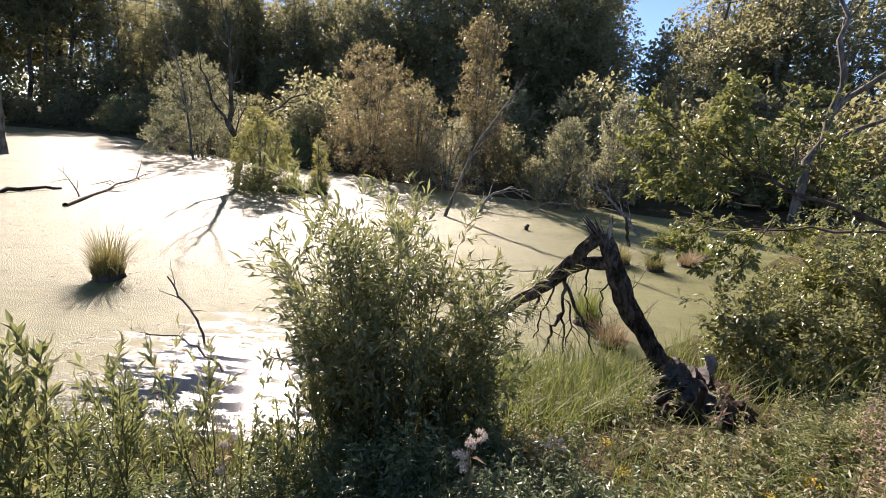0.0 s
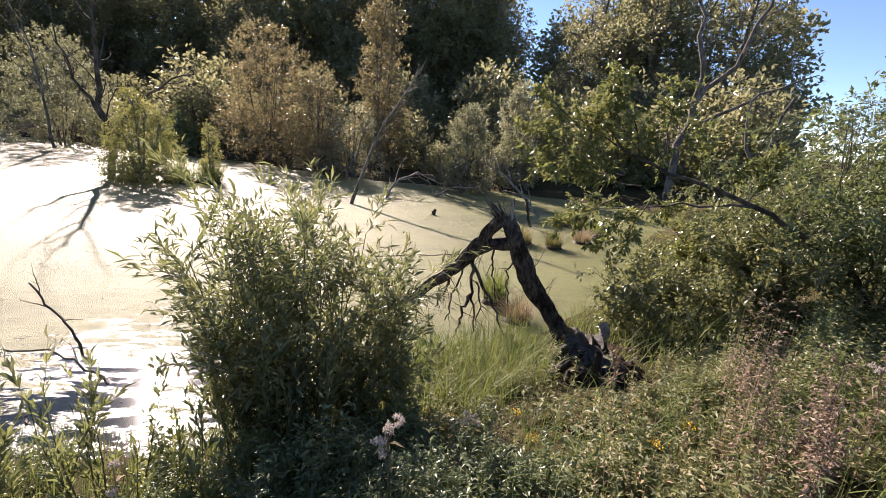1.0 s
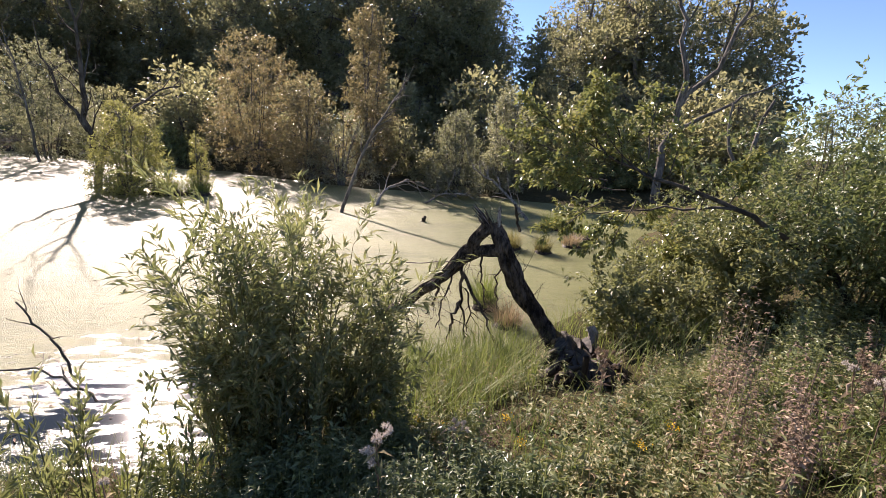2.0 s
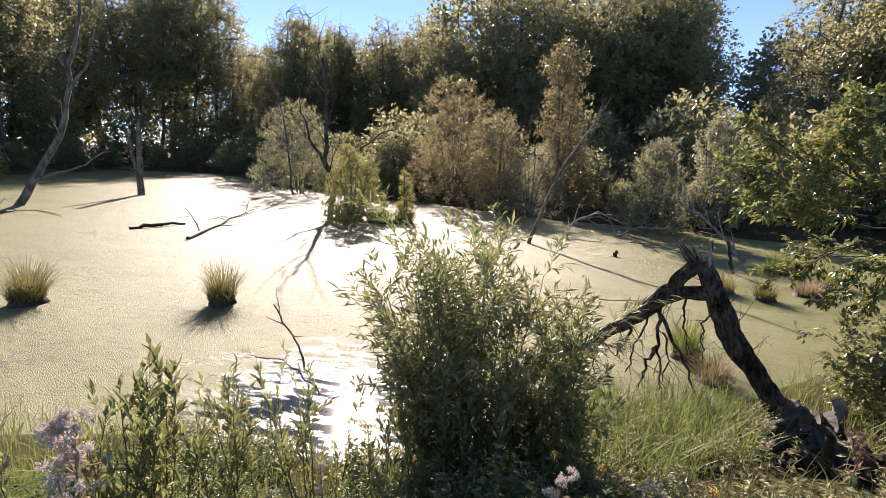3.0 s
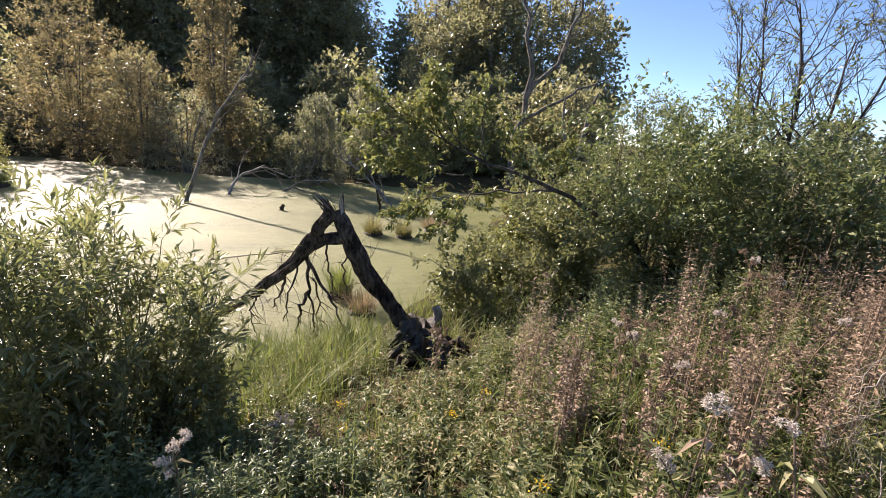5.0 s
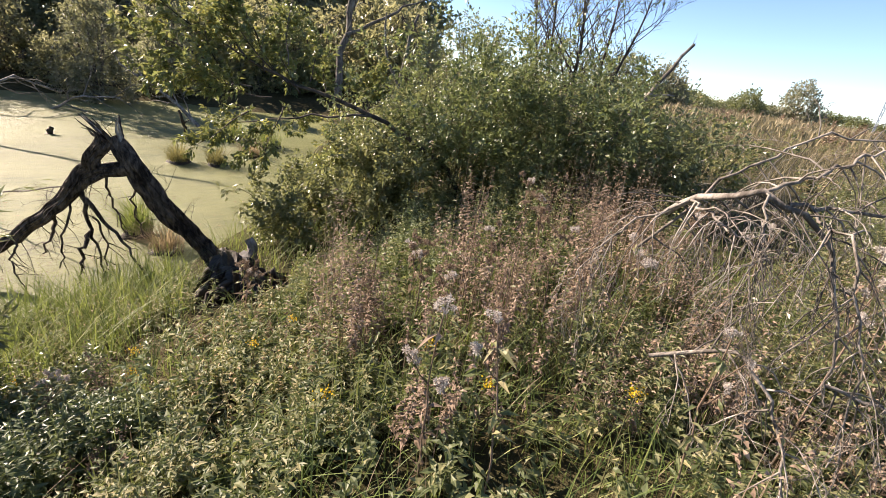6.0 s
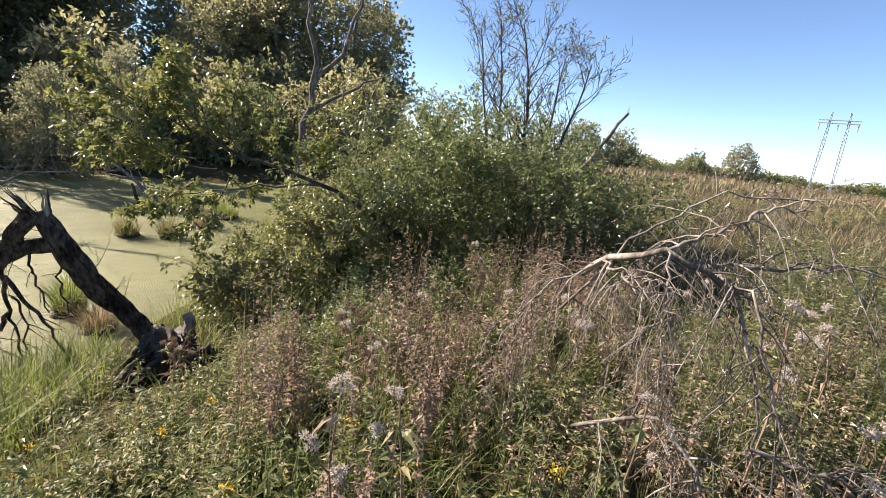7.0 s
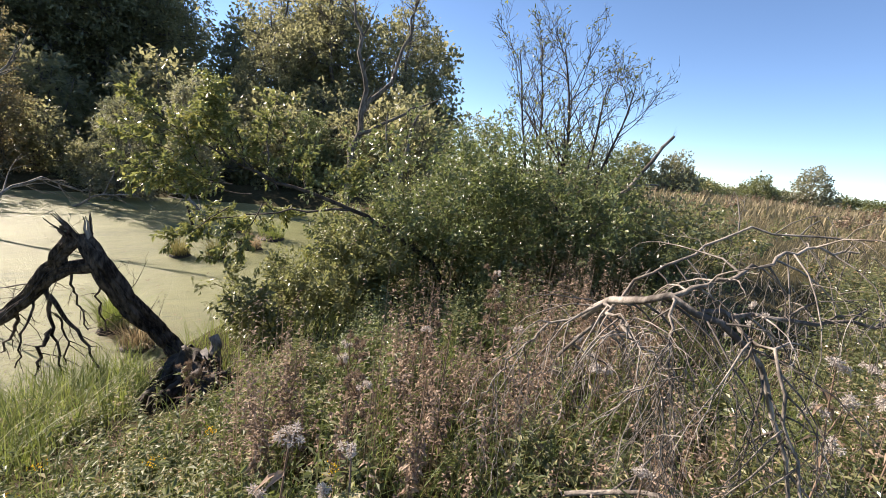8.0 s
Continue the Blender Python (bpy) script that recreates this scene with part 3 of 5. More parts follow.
# trees (x, y, scale, kind): kinds 0-2 broad, 3-4 slender
WOOD = [(6.7, 47.4, 1.39, 2), (10.3, 47.4, 1.37, 0), (1.2, 46.8, 1.35, 2), (13.2, 46.8, 1.35, 1), (-16.8, 58.8, 1.36, 2), (-24.6, 52.8, 1.18, 3), (-28.2, 54.6, 1.21, 4), (-34.8, 59.4, 1.06, 3),
        (-42, 60, 1.79, 4), (-46.8, 57.6, 1.76, 3), (-52.2, 55.2, 1.71, 4), (-54.6, 47.4, 1.51, 3), (-11.4, 57, 1.32, 0), (4.2, 49.2, 1.29, 0), (12.2, 49.8, 1.43, 1), (8.4, 52.8, 1.51, 2),
        (-1.8, 52.8, 1.5, 1), (-9, 49.2, 1.17, 2), (-14.4, 61, 1.4, 1), (-4.8, 52.8, 1.51, 0), (15.6, 51.6, 1.47, 0), (17.5, 33, 0.82, 1), (21, 31, 1.1, 2), (25, 28, 1.02, 0),
        (19.5, 36.5, 1.18, 0), (15.5, 31, 0.67, 2), (27.5, 27.5, 0.62, 1), (23.5, 35, 1.1, 1), (-19.8, 59.5, 1.17, 3), (-22.8, 60.4, 1.19, 4), (-26.4, 52.8, 1.18, 3), (-30, 55.2, 1.22, 4),
        (-33, 57, 1.03, 3), (-36.6, 58.8, 1.06, 4), (-39.6, 58.8, 1.06, 3), (-44.4, 58.8, 1.78, 4), (-49.2, 58.2, 1.78, 3), (-55.2, 60.6, 1.85, 4), (-60, 55.2, 1.88, 0), (-49, 38, 1.33, 1),
        (-45, 34.5, 1.39, 4), (-42, 27, 1.27, 2), (-38, 20, 1.27, 0), (-34, 14, 1.22, 1), (-18, 56.4, 1.21, 2), (-25.2, 61.2, 1.34, 1), (-33.6, 67.2, 1.58, 0), (-43.2, 68.4, 1.31, 1),
        (-52.8, 67.2, 2.2, 2), (-64.8, 63.6, 2.12, 0), (-12.7, 63.6, 1.45, 1), (2.4, 56.4, 1.58, 2), (-30, 9, 1.05, 2)]
for x, y, s, k in WOOD:
    put((tall + slim)[k], x, y, s, rng.uniform(0, 360))
UNDER = [(-37, 55, 2.1), (-32, 54, 2.0), (-42, 55, 2.2), (-27, 52, 1.9), (-47, 50, 2.1), (-44, 28, 1.6), (-48, 36, 1.8), (-40, 20, 1.6), (-49, 42, 1.8), (-44.5, 44, 0.88), (-40, 46, 0.82), (-36, 46, 0.88), (-32, 46, 0.82), (-28, 44, 0.88), (-24, 42, 0.82), (-20.5, 38, 0.88), (-17.5, 35.5, 0.85), (-14.5, 33, 0.88), (-8, 30, 1.20),
         (-7, 29.5, 1.0), (-5, 30.5, 1.1), (-2, 29, 0.9), (1, 27, 0.8), (3.5, 25.5, 0.95), (6.5, 24, 1.0), (9.5, 23.5, 1.15), (4.6, 22.2, 0.6), (-9.5, 28.5, 0.8), (12.5, 22, 1.40), (15.5, 20.5, 1.40), (17.5, 18, 1.40), (19.5, 21, 1.70), (14, 26, 1.80),
         (9, 29, 1.90), (4, 31, 1.90), (-2, 33, 1.80), (-9, 34, 1.70), (-41, 37, 0.88), (-40, 31, 0.82), (-35.5, 25, 0.88), (-33, 19, 0.82), (22.5, 24, 1.70), (18, 27, 2.00), (25, 25.5, 1.50), (-15, 38, 1.22), (-22, 43, 1.16), (-30, 48, 1.16), (-38, 49, 1.16)]
for q, (x, y, s) in enumerate(UNDER):
    put(under[q % 2], x, y, s * rng.uniform(0.9, 1.1), rng.uniform(0, 360))
for x, y, s in [(-71.9, 62, 1.95), (-59.5, 71.9, 2.16), (-47.1, 75.6, 1.37), (-28.5, 70.7, 1.47), (-22.3, 67, 1.35), (-16.1, 67, 1.48), (-9.9, 65.7, 1.82), (-3.1, 62, 1.72), (3.7, 62, 1.7),
                (9.9, 58.3, 1.64), (15.5, 60.8, 1.69), (19, 42, 0.98), (24, 39, 1.1), (28, 35, 1.05), (-54, 34, 1.61), (-50, 27, 1.61), (-46, 20, 1.49), (-42, 12, 1.49),
                (-38, 5, 1.37), (-32.2, 71.9, 1.49), (-43.4, 74.4, 1.34), (-23.6, 59.5, 1.26), (-64.5, 58.3, 1.83), (16, 37, 0.7), (22, 33, 1), (29, 29, 0.9)]:
    put(back, x, y, s, rng.uniform(0, 360))


# ---- bushes and dead wood round the pond ----
def bush(name, seed, h, n, spread, mat, label, count, L, W, fold=False, r=0.03, wood=None, cluster=0.16, base=0.3, cfg=None, hang=0.15, category="bush"):
    g = np.random.default_rng(seed)
    return plant(name, seed, fan(g, n, h, r, spread, base), cfg or ROUND, wood or M_BARK, mat, 0 if cluster > 0.1 else 1, 60, L, W, fold, label, category,
                 cluster=cluster, limit=count, sides=5, names=("stem", "foliage"), hang=hang, finewood=False)


def stand(ob, x, y, s=1.0, turn=0.0, dz=-0.04):
    ob.matrix_basis = at(x, y, s, turn, dz)
    return ob


def waterside(name, seed, x, y, h, w, n, stems, r, mat, label, clumps, per, L, W, size, top=1.0, category="bush"):
    """A rounded bush of height h and half width w standing at x, y."""
    g = np.random.default_rng(seed)
    ob = lobed(name, seed, bush_stems(g, h, w, stems, r), bush_lobes(g, h, w, n, top), clumps, per, L, W, size, M_BARK, mat, label, category)
    return stand(ob, x, y)


waterside("willow_bush", 41, -14.3, 28.3, 5.89, 3.4, 16, 7, 0.04, M_GREY, "broad rounded grey-green willow bush at the pond's far edge", 1400, 13, 0.13, 0.055, 0.13, 1.0, "bush")
waterside("willow_bush", 42, -6.2, 16.7, 3.18, 1.38, 13, 7, 0.04, M_ISLET, "yellow-green willow bush on a grassy islet", 1150, 13, 0.085, 0.032, 0.09, 1.0, "bush")
waterside("young_willow", 43, -4.4, 17.8, 2.55, 0.47, 7, 4, 0.025, M_ISLET, "bright green young willow on a grassy islet", 200, 12, 0.09, 0.035, 0.08, 1.0, "bush")
waterside("autumn_bush", 44, -3.8, 26.3, 7.64, 3.25, 18, 7, 0.04, M_OCHRE, "large ochre-leaved bush at the pond's far edge", 1300, 13, 0.15, 0.065, 0.17, 1.0, "bush")
waterside("autumn_tree", 45, 1.8, 24.5, 9.60, 1.5, 20, 4, 0.08, M_OCHRE, "tall narrow tree turning ochre yellow", 1100, 13, 0.16, 0.07, 0.2, 0.8, "tree")
waterside("autumn_bush", 46, -1.0, 23.6, 5.25, 1.7, 11, 7, 0.04, M_OCHRE, "smaller brownish bush at the pond's far edge", 700, 13, 0.13, 0.055, 0.14, 1.0, "bush")
waterside("willow_bush", 47, 0.5, 22.0, 3.58, 1.82, 12, 7, 0.04, M_GREY, "thin grey-green willow bush beside a leaning snag", 330, 12, 0.12, 0.05, 0.13, 1.0, "bush")
waterside("willow_bush", 48, 5.3, 19.6, 4.22, 1.37, 14, 7, 0.04, M_GREY, "rounded silvery willow bush over the water", 900, 13, 0.12, 0.05, 0.12, 1.0, "bush")
waterside("willow_bush", 49, 7.8, 20.6, 5.39, 1.29, 14, 7, 0.04, M_GREY, "taller silvery willow bush over the water", 900, 13, 0.13, 0.055, 0.14, 1.0, "bush")
waterside("willow_bush", 50, -26.5, 16.8, 7.85, 2.28, 17, 7, 0.04, M_ISLET, "sunlit yellow-green tree bush on the pond's side", 1300, 13, 0.14, 0.06, 0.17, 1.0, "bush")
waterside("willow_bush", 51, 16.5, 12.5, 3.8, 2.2, 12, 6, 0.04, M_WILLOW, "pale green bush at the field's edge", 600, 13, 0.13, 0.055, 0.14)
waterside("willow_bush", 52, 13.4, 20.8, 4.0, 2.0, 13, 6, 0.04, M_SHRUB, "grey-green willow standing before the dark wood", 700, 13, 0.14, 0.055, 0.15)
for q, (x, y, s) in enumerate([(-19.5, 36.5, 1.0), (-30, 44.5, 1.1), (-8.5, 27.6, 0.7)]):
    waterside("waterside_bush", 53 + q, x, y, 3.0 * s, 1.9 * s, 11, 6, 0.03, M_SHRUB, "low green bush at the foot of the wood", 420, 12, 0.14, 0.06, 0.15)


def limb(p, r0, r1, n=10, wob=0.03, seed=0):
    """A crooked limb through the given points, as a polyline with radii."""
    g = np.random.default_rng(seed)
    p = np.array(p, float)
    seg = np.r_[0, np.cumsum(np.linalg.norm(np.diff(p, axis=0), axis=1))]
    t = np.linspace(0, seg[-1], n)
    q = np.stack([np.interp(t, seg, p[:, k]) for k in range(3)], 1)
    q[1:-1] += g.normal(size=(n - 2, 3)) * wob
    return q, np.linspace(r0, r1, n)


def twigs(seed, line, n, length, angle=50, depth=2, rise=0.0, r=0.01, start=0.3, kids=3):
    """Bare side twigs along a limb."""
    g = np.random.default_rng(seed)
    pts, rad = line
    cfg = dict(seg=[6, 5, 4][:depth], kids=[kids, kids, 2], ratio=[0.6, 0.6, 0.6], angle=[angle * 0.8] * 3, rise=[rise] * 3, wander=[0.16, 0.2, 0.22], start=[0.2, 0.2, 0.2], taper=0.4)
    groups = []
    for q in range(n):
        out = []
        x = (start + (1 - start) * (q + g.uniform(0, 1)) / n) * (len(pts) - 1)
        i = min(int(x), len(pts) - 2)
        p = pts[i] + (pts[i + 1] - pts[i]) * (x - i)
        d = unit(pts[i + 1] - pts[i])
        side = unit(np.cross(d, rand_unit(g, 1)[0]))
        a = radians(angle * g.uniform(0.7, 1.3))
        grow(g, p, d * math.cos(a) + side * math.sin(a), length * g.uniform(0.5, 1.2), min(r, rad[i] * 0.7), 0, cfg, out)
        groups.append([(p, rr) for _, p, rr, _ in out])
    return groups


def dead_wood(name, label, category, main, side, mat, sides=7, names=("trunk", "branch")):
    root = tagged(new(name), label, category)
    for ln in main:
        v, f = tubes([ln], sides)
        part(names[0], mesh_of(names[0], v, f, mat, True), root)
    for groups in side:
        for ln in groups:
            v, f = tubes(ln, 4)
            part(names[1], mesh_of(names[1], v, f, mat, True), root)
    return root


# leaning dead pole tree and broken snag standing in the pond
ln = limb([(-20.4, 15.6, -0.3), (-19.6, 16.4, 1.7), (-19.1, 16.9, 3.0), (-18.7, 17.3, 5.6), (-18.4, 17.7, 8.6)], 0.17, 0.05, 14, 0.05, 1)
l2 = limb([(-18.9, 17.1, 4.6), (-18.0, 17.4, 5.8), (-17.6, 17.5, 7.4)], 0.08, 0.02, 8, 0.05, 2)
l3 = limb([(-19.9, 16.1, 1.0), (-18.8, 16.9, 1.5), (-17.4, 17.6, 2.5)], 0.07, 0.015, 8, 0.06, 3)
dead_wood("dead_tree", "leaning bare grey dead tree in the pond", "dead tree", [ln, l2, l3], [twigs(4, ln, 7, 1.0, 45, 2, 0.05, 0.03), twigs(5, l2, 5, 0.7), twigs(6, l3, 4, 0.6)], M_BARK)
a1, a2 = limb([(-20.0, 21.7, -0.3), (-19.95, 21.7, 1.6), (-19.7, 21.65, 3.9)], 0.19, 0.10, 8, 0.03, 7), limb([(-19.98, 21.7, 1.2), (-20.25, 21.5, 2.6), (-20.45, 21.4, 3.6)], 0.12, 0.06, 7, 0.03, 8)
dead_wood("snag", "broken grey forked snag standing in the pond", "dead tree", [a1, a2], [twigs(9, a1, 2, 0.5)], M_BARK, 8)
ln = limb([(-23.2, 13.6, -0.2), (-23.5, 13.7, 2.0), (-24.0, 13.8, 6.0)], 0.2, 0.1, 9, 0.04, 71)
dead_wood("dead_tree", "pale bare trunk beside a sunlit bush", "dead tree", [ln], [twigs(72, ln, 5, 1.2, 60, 2, 0.0, 0.03)], M_BARK)
ln = limb([(0.4, 14.85, -0.3), (0.9, 14.85, 1.4), (1.4, 14.8, 2.6), (2.3, 14.7, 3.95)], 0.065, 0.02, 10, 0.03, 10)
dead_wood("snag", "thin leaning pale snag with bare twigs", "dead tree", [ln], [twigs(11, ln, 12, 0.75, 32, 3, 0.04, 0.02, 0.45)], M_BARK)
dx, dy = -7.82, 18.35
ln = limb([(dx, dy, -0.2), (dx + 0.1, dy, 1.2), (dx - 0.25, dy + 0.1, 2.6), (dx - 0.15, dy + 0.2, 4.2), (dx - 0.35, dy + 0.3, 6.4)], 0.13, 0.03, 14, 0.04, 12)
l2 = limb([(dx + 0.1, dy, 1.2), (dx + 0.8, dy, 2.3), (dx + 2.0, dy - 0.1, 3.3), (dx + 2.9, dy - 0.2, 3.6)], 0.08, 0.02, 10, 0.05, 13)
l3 = limb([(dx - 0.1, dy, 1.9), (dx - 0.9, dy + 0.1, 3.2), (dx - 1.3, dy + 0.1, 4.6)], 0.07, 0.02, 9, 0.05, 16)
dead_wood("dead_tree", "thin dark leafless tree behind the islet", "dead tree", [ln, l2, l3], [twigs(14, ln, 11, 1.9, 45, 3, 0.06, 0.035, 0.25), twigs(17, l2, 7, 1.0, 45, 2, 0.05, 0.02), twigs(18, l3, 6, 1.0, 45, 2, 0.05, 0.02)], M_BARKDARK)
ln = limb([(-13.2, 25.4, 0.1), (-13.4, 25.3, 3.0), (-13.8, 25.2, 6.0)], 0.07, 0.02, 9, 0.05, 73)
dead_wood("dead_tree", "thin pale leafless tree over a willow bush", "dead tree", [ln], [twigs(74, ln, 9, 1.8, 35, 3, 0.08, 0.03, 0.4)], M_BARK)
ln = limb([(13.6, 17.4, 0.3), (13.9, 17.6, 3.0), (14.0, 17.3, 5.5), (13.4, 17.8, 9.2)], 0.19, 0.05, 12, 0.10, 15)
l2 = limb([(13.95, 17.5, 4.2), (15.0, 16.6, 6.2), (15.4, 16.0, 8.4), (15.2, 15.6, 10.0)], 0.12, 0.03, 10, 0.10, 16)
l3 = limb([(13.9, 17.5, 3.4), (15.6, 16.2, 4.6), (17.2, 15.2, 5.6)], 0.09, 0.02, 9, 0.08, 17)
dead_wood("dead_tree", "large bare pale dead tree before the wood", "dead tree", [ln, l2, l3], [twigs(18, ln, 9, 1.5, 40, 2, 0.06, 0.04), twigs(19, l2, 8, 1.3, 40, 2, 0.06, 0.03), twigs(20, l3, 6, 0.9, 45)], M_BARK)
ln = limb([(9.7, 9.5, 0.2), (9.75, 9.5, 1.6), (9.95, 9.4, 2.5), (10.3, 9.4, 3.9)], 0.10, 0.03, 9, 0.05, 21)
dead_wood("snag", "short pale forked snag above the shrubs", "dead tree", [ln, limb([(9.85, 9.45, 2.1), (9.5, 9.7, 3.0), (9.45, 9.7, 3.8)], 0.05, 0.02, 6, 0.03, 22)], [twigs(23, ln, 4, 0.5)], M_BARK)

# logs and fallen branches on the water
for nm, lb, pts, r0, r1, sd, tw in [
        ("log", "dark wet log afloat in the duckweed", [(-11.95, 12.46, 0.02), (-11.5, 13.3, 0.07), (-11.2, 13.98, 0.02)], 0.07, 0.04, 30, 1),
        ("log", "dark wet log afloat in the duckweed", [(-18.5, 8.9, 0.02), (-15.5, 9.2, 0.06), (-13.4, 9.5, 0.02)], 0.06, 0.05, 31, 0),
        ("fallen_branch", "long dark branch lying in the duckweed", [(-9.2, 11.6, 0.03), (-9.9, 13.6, 0.08), (-10.4, 15.4, 0.10), (-11.4, 18.8, 0.06)], 0.07, 0.02, 32, 7),
        ("fallen_branch", "bare dark twig branch lying in the water", [(-18.6, 14.2, 0.02), (-18.0, 13.0, 0.05), (-16.0, 11.5, 0.02)], 0.04, 0.015, 34, 4),
        ("fallen_branch", "pale bare branch tangle at the far shore", [(1.7, 16.4, 0.0), (2.0, 16.9, 0.5), (2.8, 17.2, 0.9), (3.8, 17.3, 0.5)], 0.05, 0.02, 35, 9),
        ("fallen_branch", "pale bare branch tangle at the far shore", [(6.6, 14.4, 0.0), (6.2, 15.0, 0.6), (5.7, 15.6, 1.1), (5.2, 16.6, 1.5)], 0.06, 0.02, 36, 9),
        ("fallen_branch", "pale bare branch tangle at the far shore", [(3.6, 17.4, 0.0), (4.2, 17.0, 0.45), (5.2, 16.7, 0.5)], 0.04, 0.015, 37, 8),
        ("stake", "short dark stake leaning in the water", [(5.55, 12.4, -0.1), (5.35, 12.5, 0.8)], 0.05, 0.03, 38, 1),
        ("stake", "short dark stub standing in the water", [(2.86, 13.67, -0.1), (2.95, 13.6, 0.16)], 0.07, 0.05, 39, 0),
        ("stake", "short dark stake leaning in the water", [(-19.3, 13.7, -0.1), (-19.2, 13.9, 0.5)], 0.07, 0.03, 40, 0)]:
    ln = limb(pts, r0, r1, 9, r0 * 0.35, sd)
    pale = "pale" in lb
    dead_wood(nm, lb, "fallen branch" if nm == "fallen_branch" else nm, [ln], [twigs(sd + 100, ln, tw, 1.1 if nm == "fallen_branch" else 0.3, 45, 2, 0.02 if pale else -0.04, 0.025, 0.1)] if tw else [], M_SILVER if pale else M_WETWOOD)


# ---- tussocks ----
def tussock(x, y, h, r, n, label, mat, seed):
    g = np.random.default_rng(seed)
    root = tagged(new("grass_tussock"), label, "grass tussock")
    root.location = (x, y, 0)
    k, m = 12, 5
    vs, fs = [], []
    for j in range(m):
        t = j / (m - 1)
        for q in range(k):
            a = q * 2 * math.pi / k
            rr = r * 0.55 * math.cos(t * 1.45) * (1 + 0.15 * math.sin(3 * a + seed))
            vs.append((rr * math.cos(a), rr * math.sin(a), -0.05 + 0.32 * h * math.sin(t * 1.5)))
    for j in range(m - 1):
        fs += [(j * k + q, j * k + (q + 1) % k, (j + 1) * k + (q + 1) % k, (j + 1) * k + q) for q in range(k)]
    part("root_hump", mesh_of("root_hump", vs, fs, M_WETWOOD, True), root)
    rr, a = r * 0.5 * np.sqrt(g.uniform(0, 1, n)), g.uniform(0, 2 * math.pi, n)
    bx, by = rr * np.cos(a), rr * np.sin(a)
    v, f = blades(g, bx, by, 0.2 * h * (1 - rr / r), h * g.uniform(0.3, 1.1, n), np.full(n, 0.008 + 0.004 * h), g.uniform(0.15, 1.6, n) * (0.35 + 1.5 * rr / r), 4, 0.8, a)
    tagged(part("grass", mesh_of("grass", v, f, mat), root), kind="stuff")
    return root


for q, (x, y, h, r, n, mat, lb) in enumerate([
        (-4.72, 6.75, 0.75, 0.42, 620, M_SEDGE, "yellow-green grass tussock standing in duckweed"),
        (-7.65, 5.9, 0.72, 0.5, 760, M_SEDGE, "dense green grass tussock standing in duckweed"),
        (4.55, 10.4, 0.5, 0.45, 400, M_SEDGE, "low green grass tussock in duckweed"), (5.2, 10.0, 0.5, 0.4, 350, M_SEDGE, "low green grass tussock in duckweed"),
        (6.3, 10.7, 0.45, 0.5, 350, M_DRYGRASS, "brownish sedge tussock in duckweed"), (2.62, 6.45, 0.62, 0.36, 420, M_GRASS, "green sedge tussock beside a fallen willow"),
        (2.75, 5.75, 0.42, 0.4, 300, M_DRYGRASS, "brown withered tussock at the water's edge"), (6.9, 13.0, 0.6, 0.7, 450, M_GRASS, "green sedge clump at the pond's edge"),
        (7.3, 11.7, 0.55, 0.7, 450, M_GRASS, "green sedge clump at the pond's edge"), (-22.6, 13.4, 0.9, 1.0, 500, M_GRASS, "dense sedge clump under a bush"),
        (-6.6, 17.4, 1.0, 1.1, 700, M_GRASS, "tall yellow-green grass on the islet"), (-5.3, 17.4, 0.9, 1.0, 600, M_GRASS, "tall yellow-green grass on the islet"),
        (-4.4, 17.5, 0.8, 0.8, 500, M_GRASS, "tall yellow-green grass on the islet"), (-16.0, 31.0, 1.2, 1.6, 500, M_DRYGRASS, "dry reed clump at the far shore"), (-18.2, 32.5, 1.2, 1.6, 500, M_DRYGRASS, "dry reed clump at the far shore")]):
    tussock(x, y, h, r, n, lb, mat, 200 + q)


# ---- broken willow leaning over the water ----
def gnarled(name, line, sides, parent, mat, seed, rough=0.12, label=""):
    """A thick limb with cracked bark: furrows along it, knots and a lumpy outline."""
    pts, rad = line
    k = max(12, int(len(pts) * 2.4))
    u = np.linspace(0, len(pts) - 1, k)
    i = np.arange(len(pts))
    pts = np.stack([np.interp(u, i, pts[:, c]) for c in range(3)], 1)
    rad = np.interp(u, i, rad)
    v, f = tubes([(pts, rad)], sides)
    v = v.reshape(k, sides, 3)
    c = pts[:, None]
    fac = np.ones((k, sides))
    for a in range(k):
        for b in range(sides):
            ang = b * 2 * math.pi / sides
            furrow = noise.noise(Vector((math.cos(ang) * 4.2 + seed, math.sin(ang) * 4.2, u[a] * 0.16)))
            lump = noise.noise(Vector((math.cos(ang) * 0.9, math.sin(ang) * 0.9 + seed * 3.1, u[a] * 0.22)))
            fac[a, b] = 1 + rough * (2.6 * (0.35 - abs(furrow)) - 0.5) + 1.5 * rough * lump
    v = c + (v - c) * fac[..., None]
    return part(name, mesh_of(name, v.reshape(-1, 3), f, mat, False), parent, label)


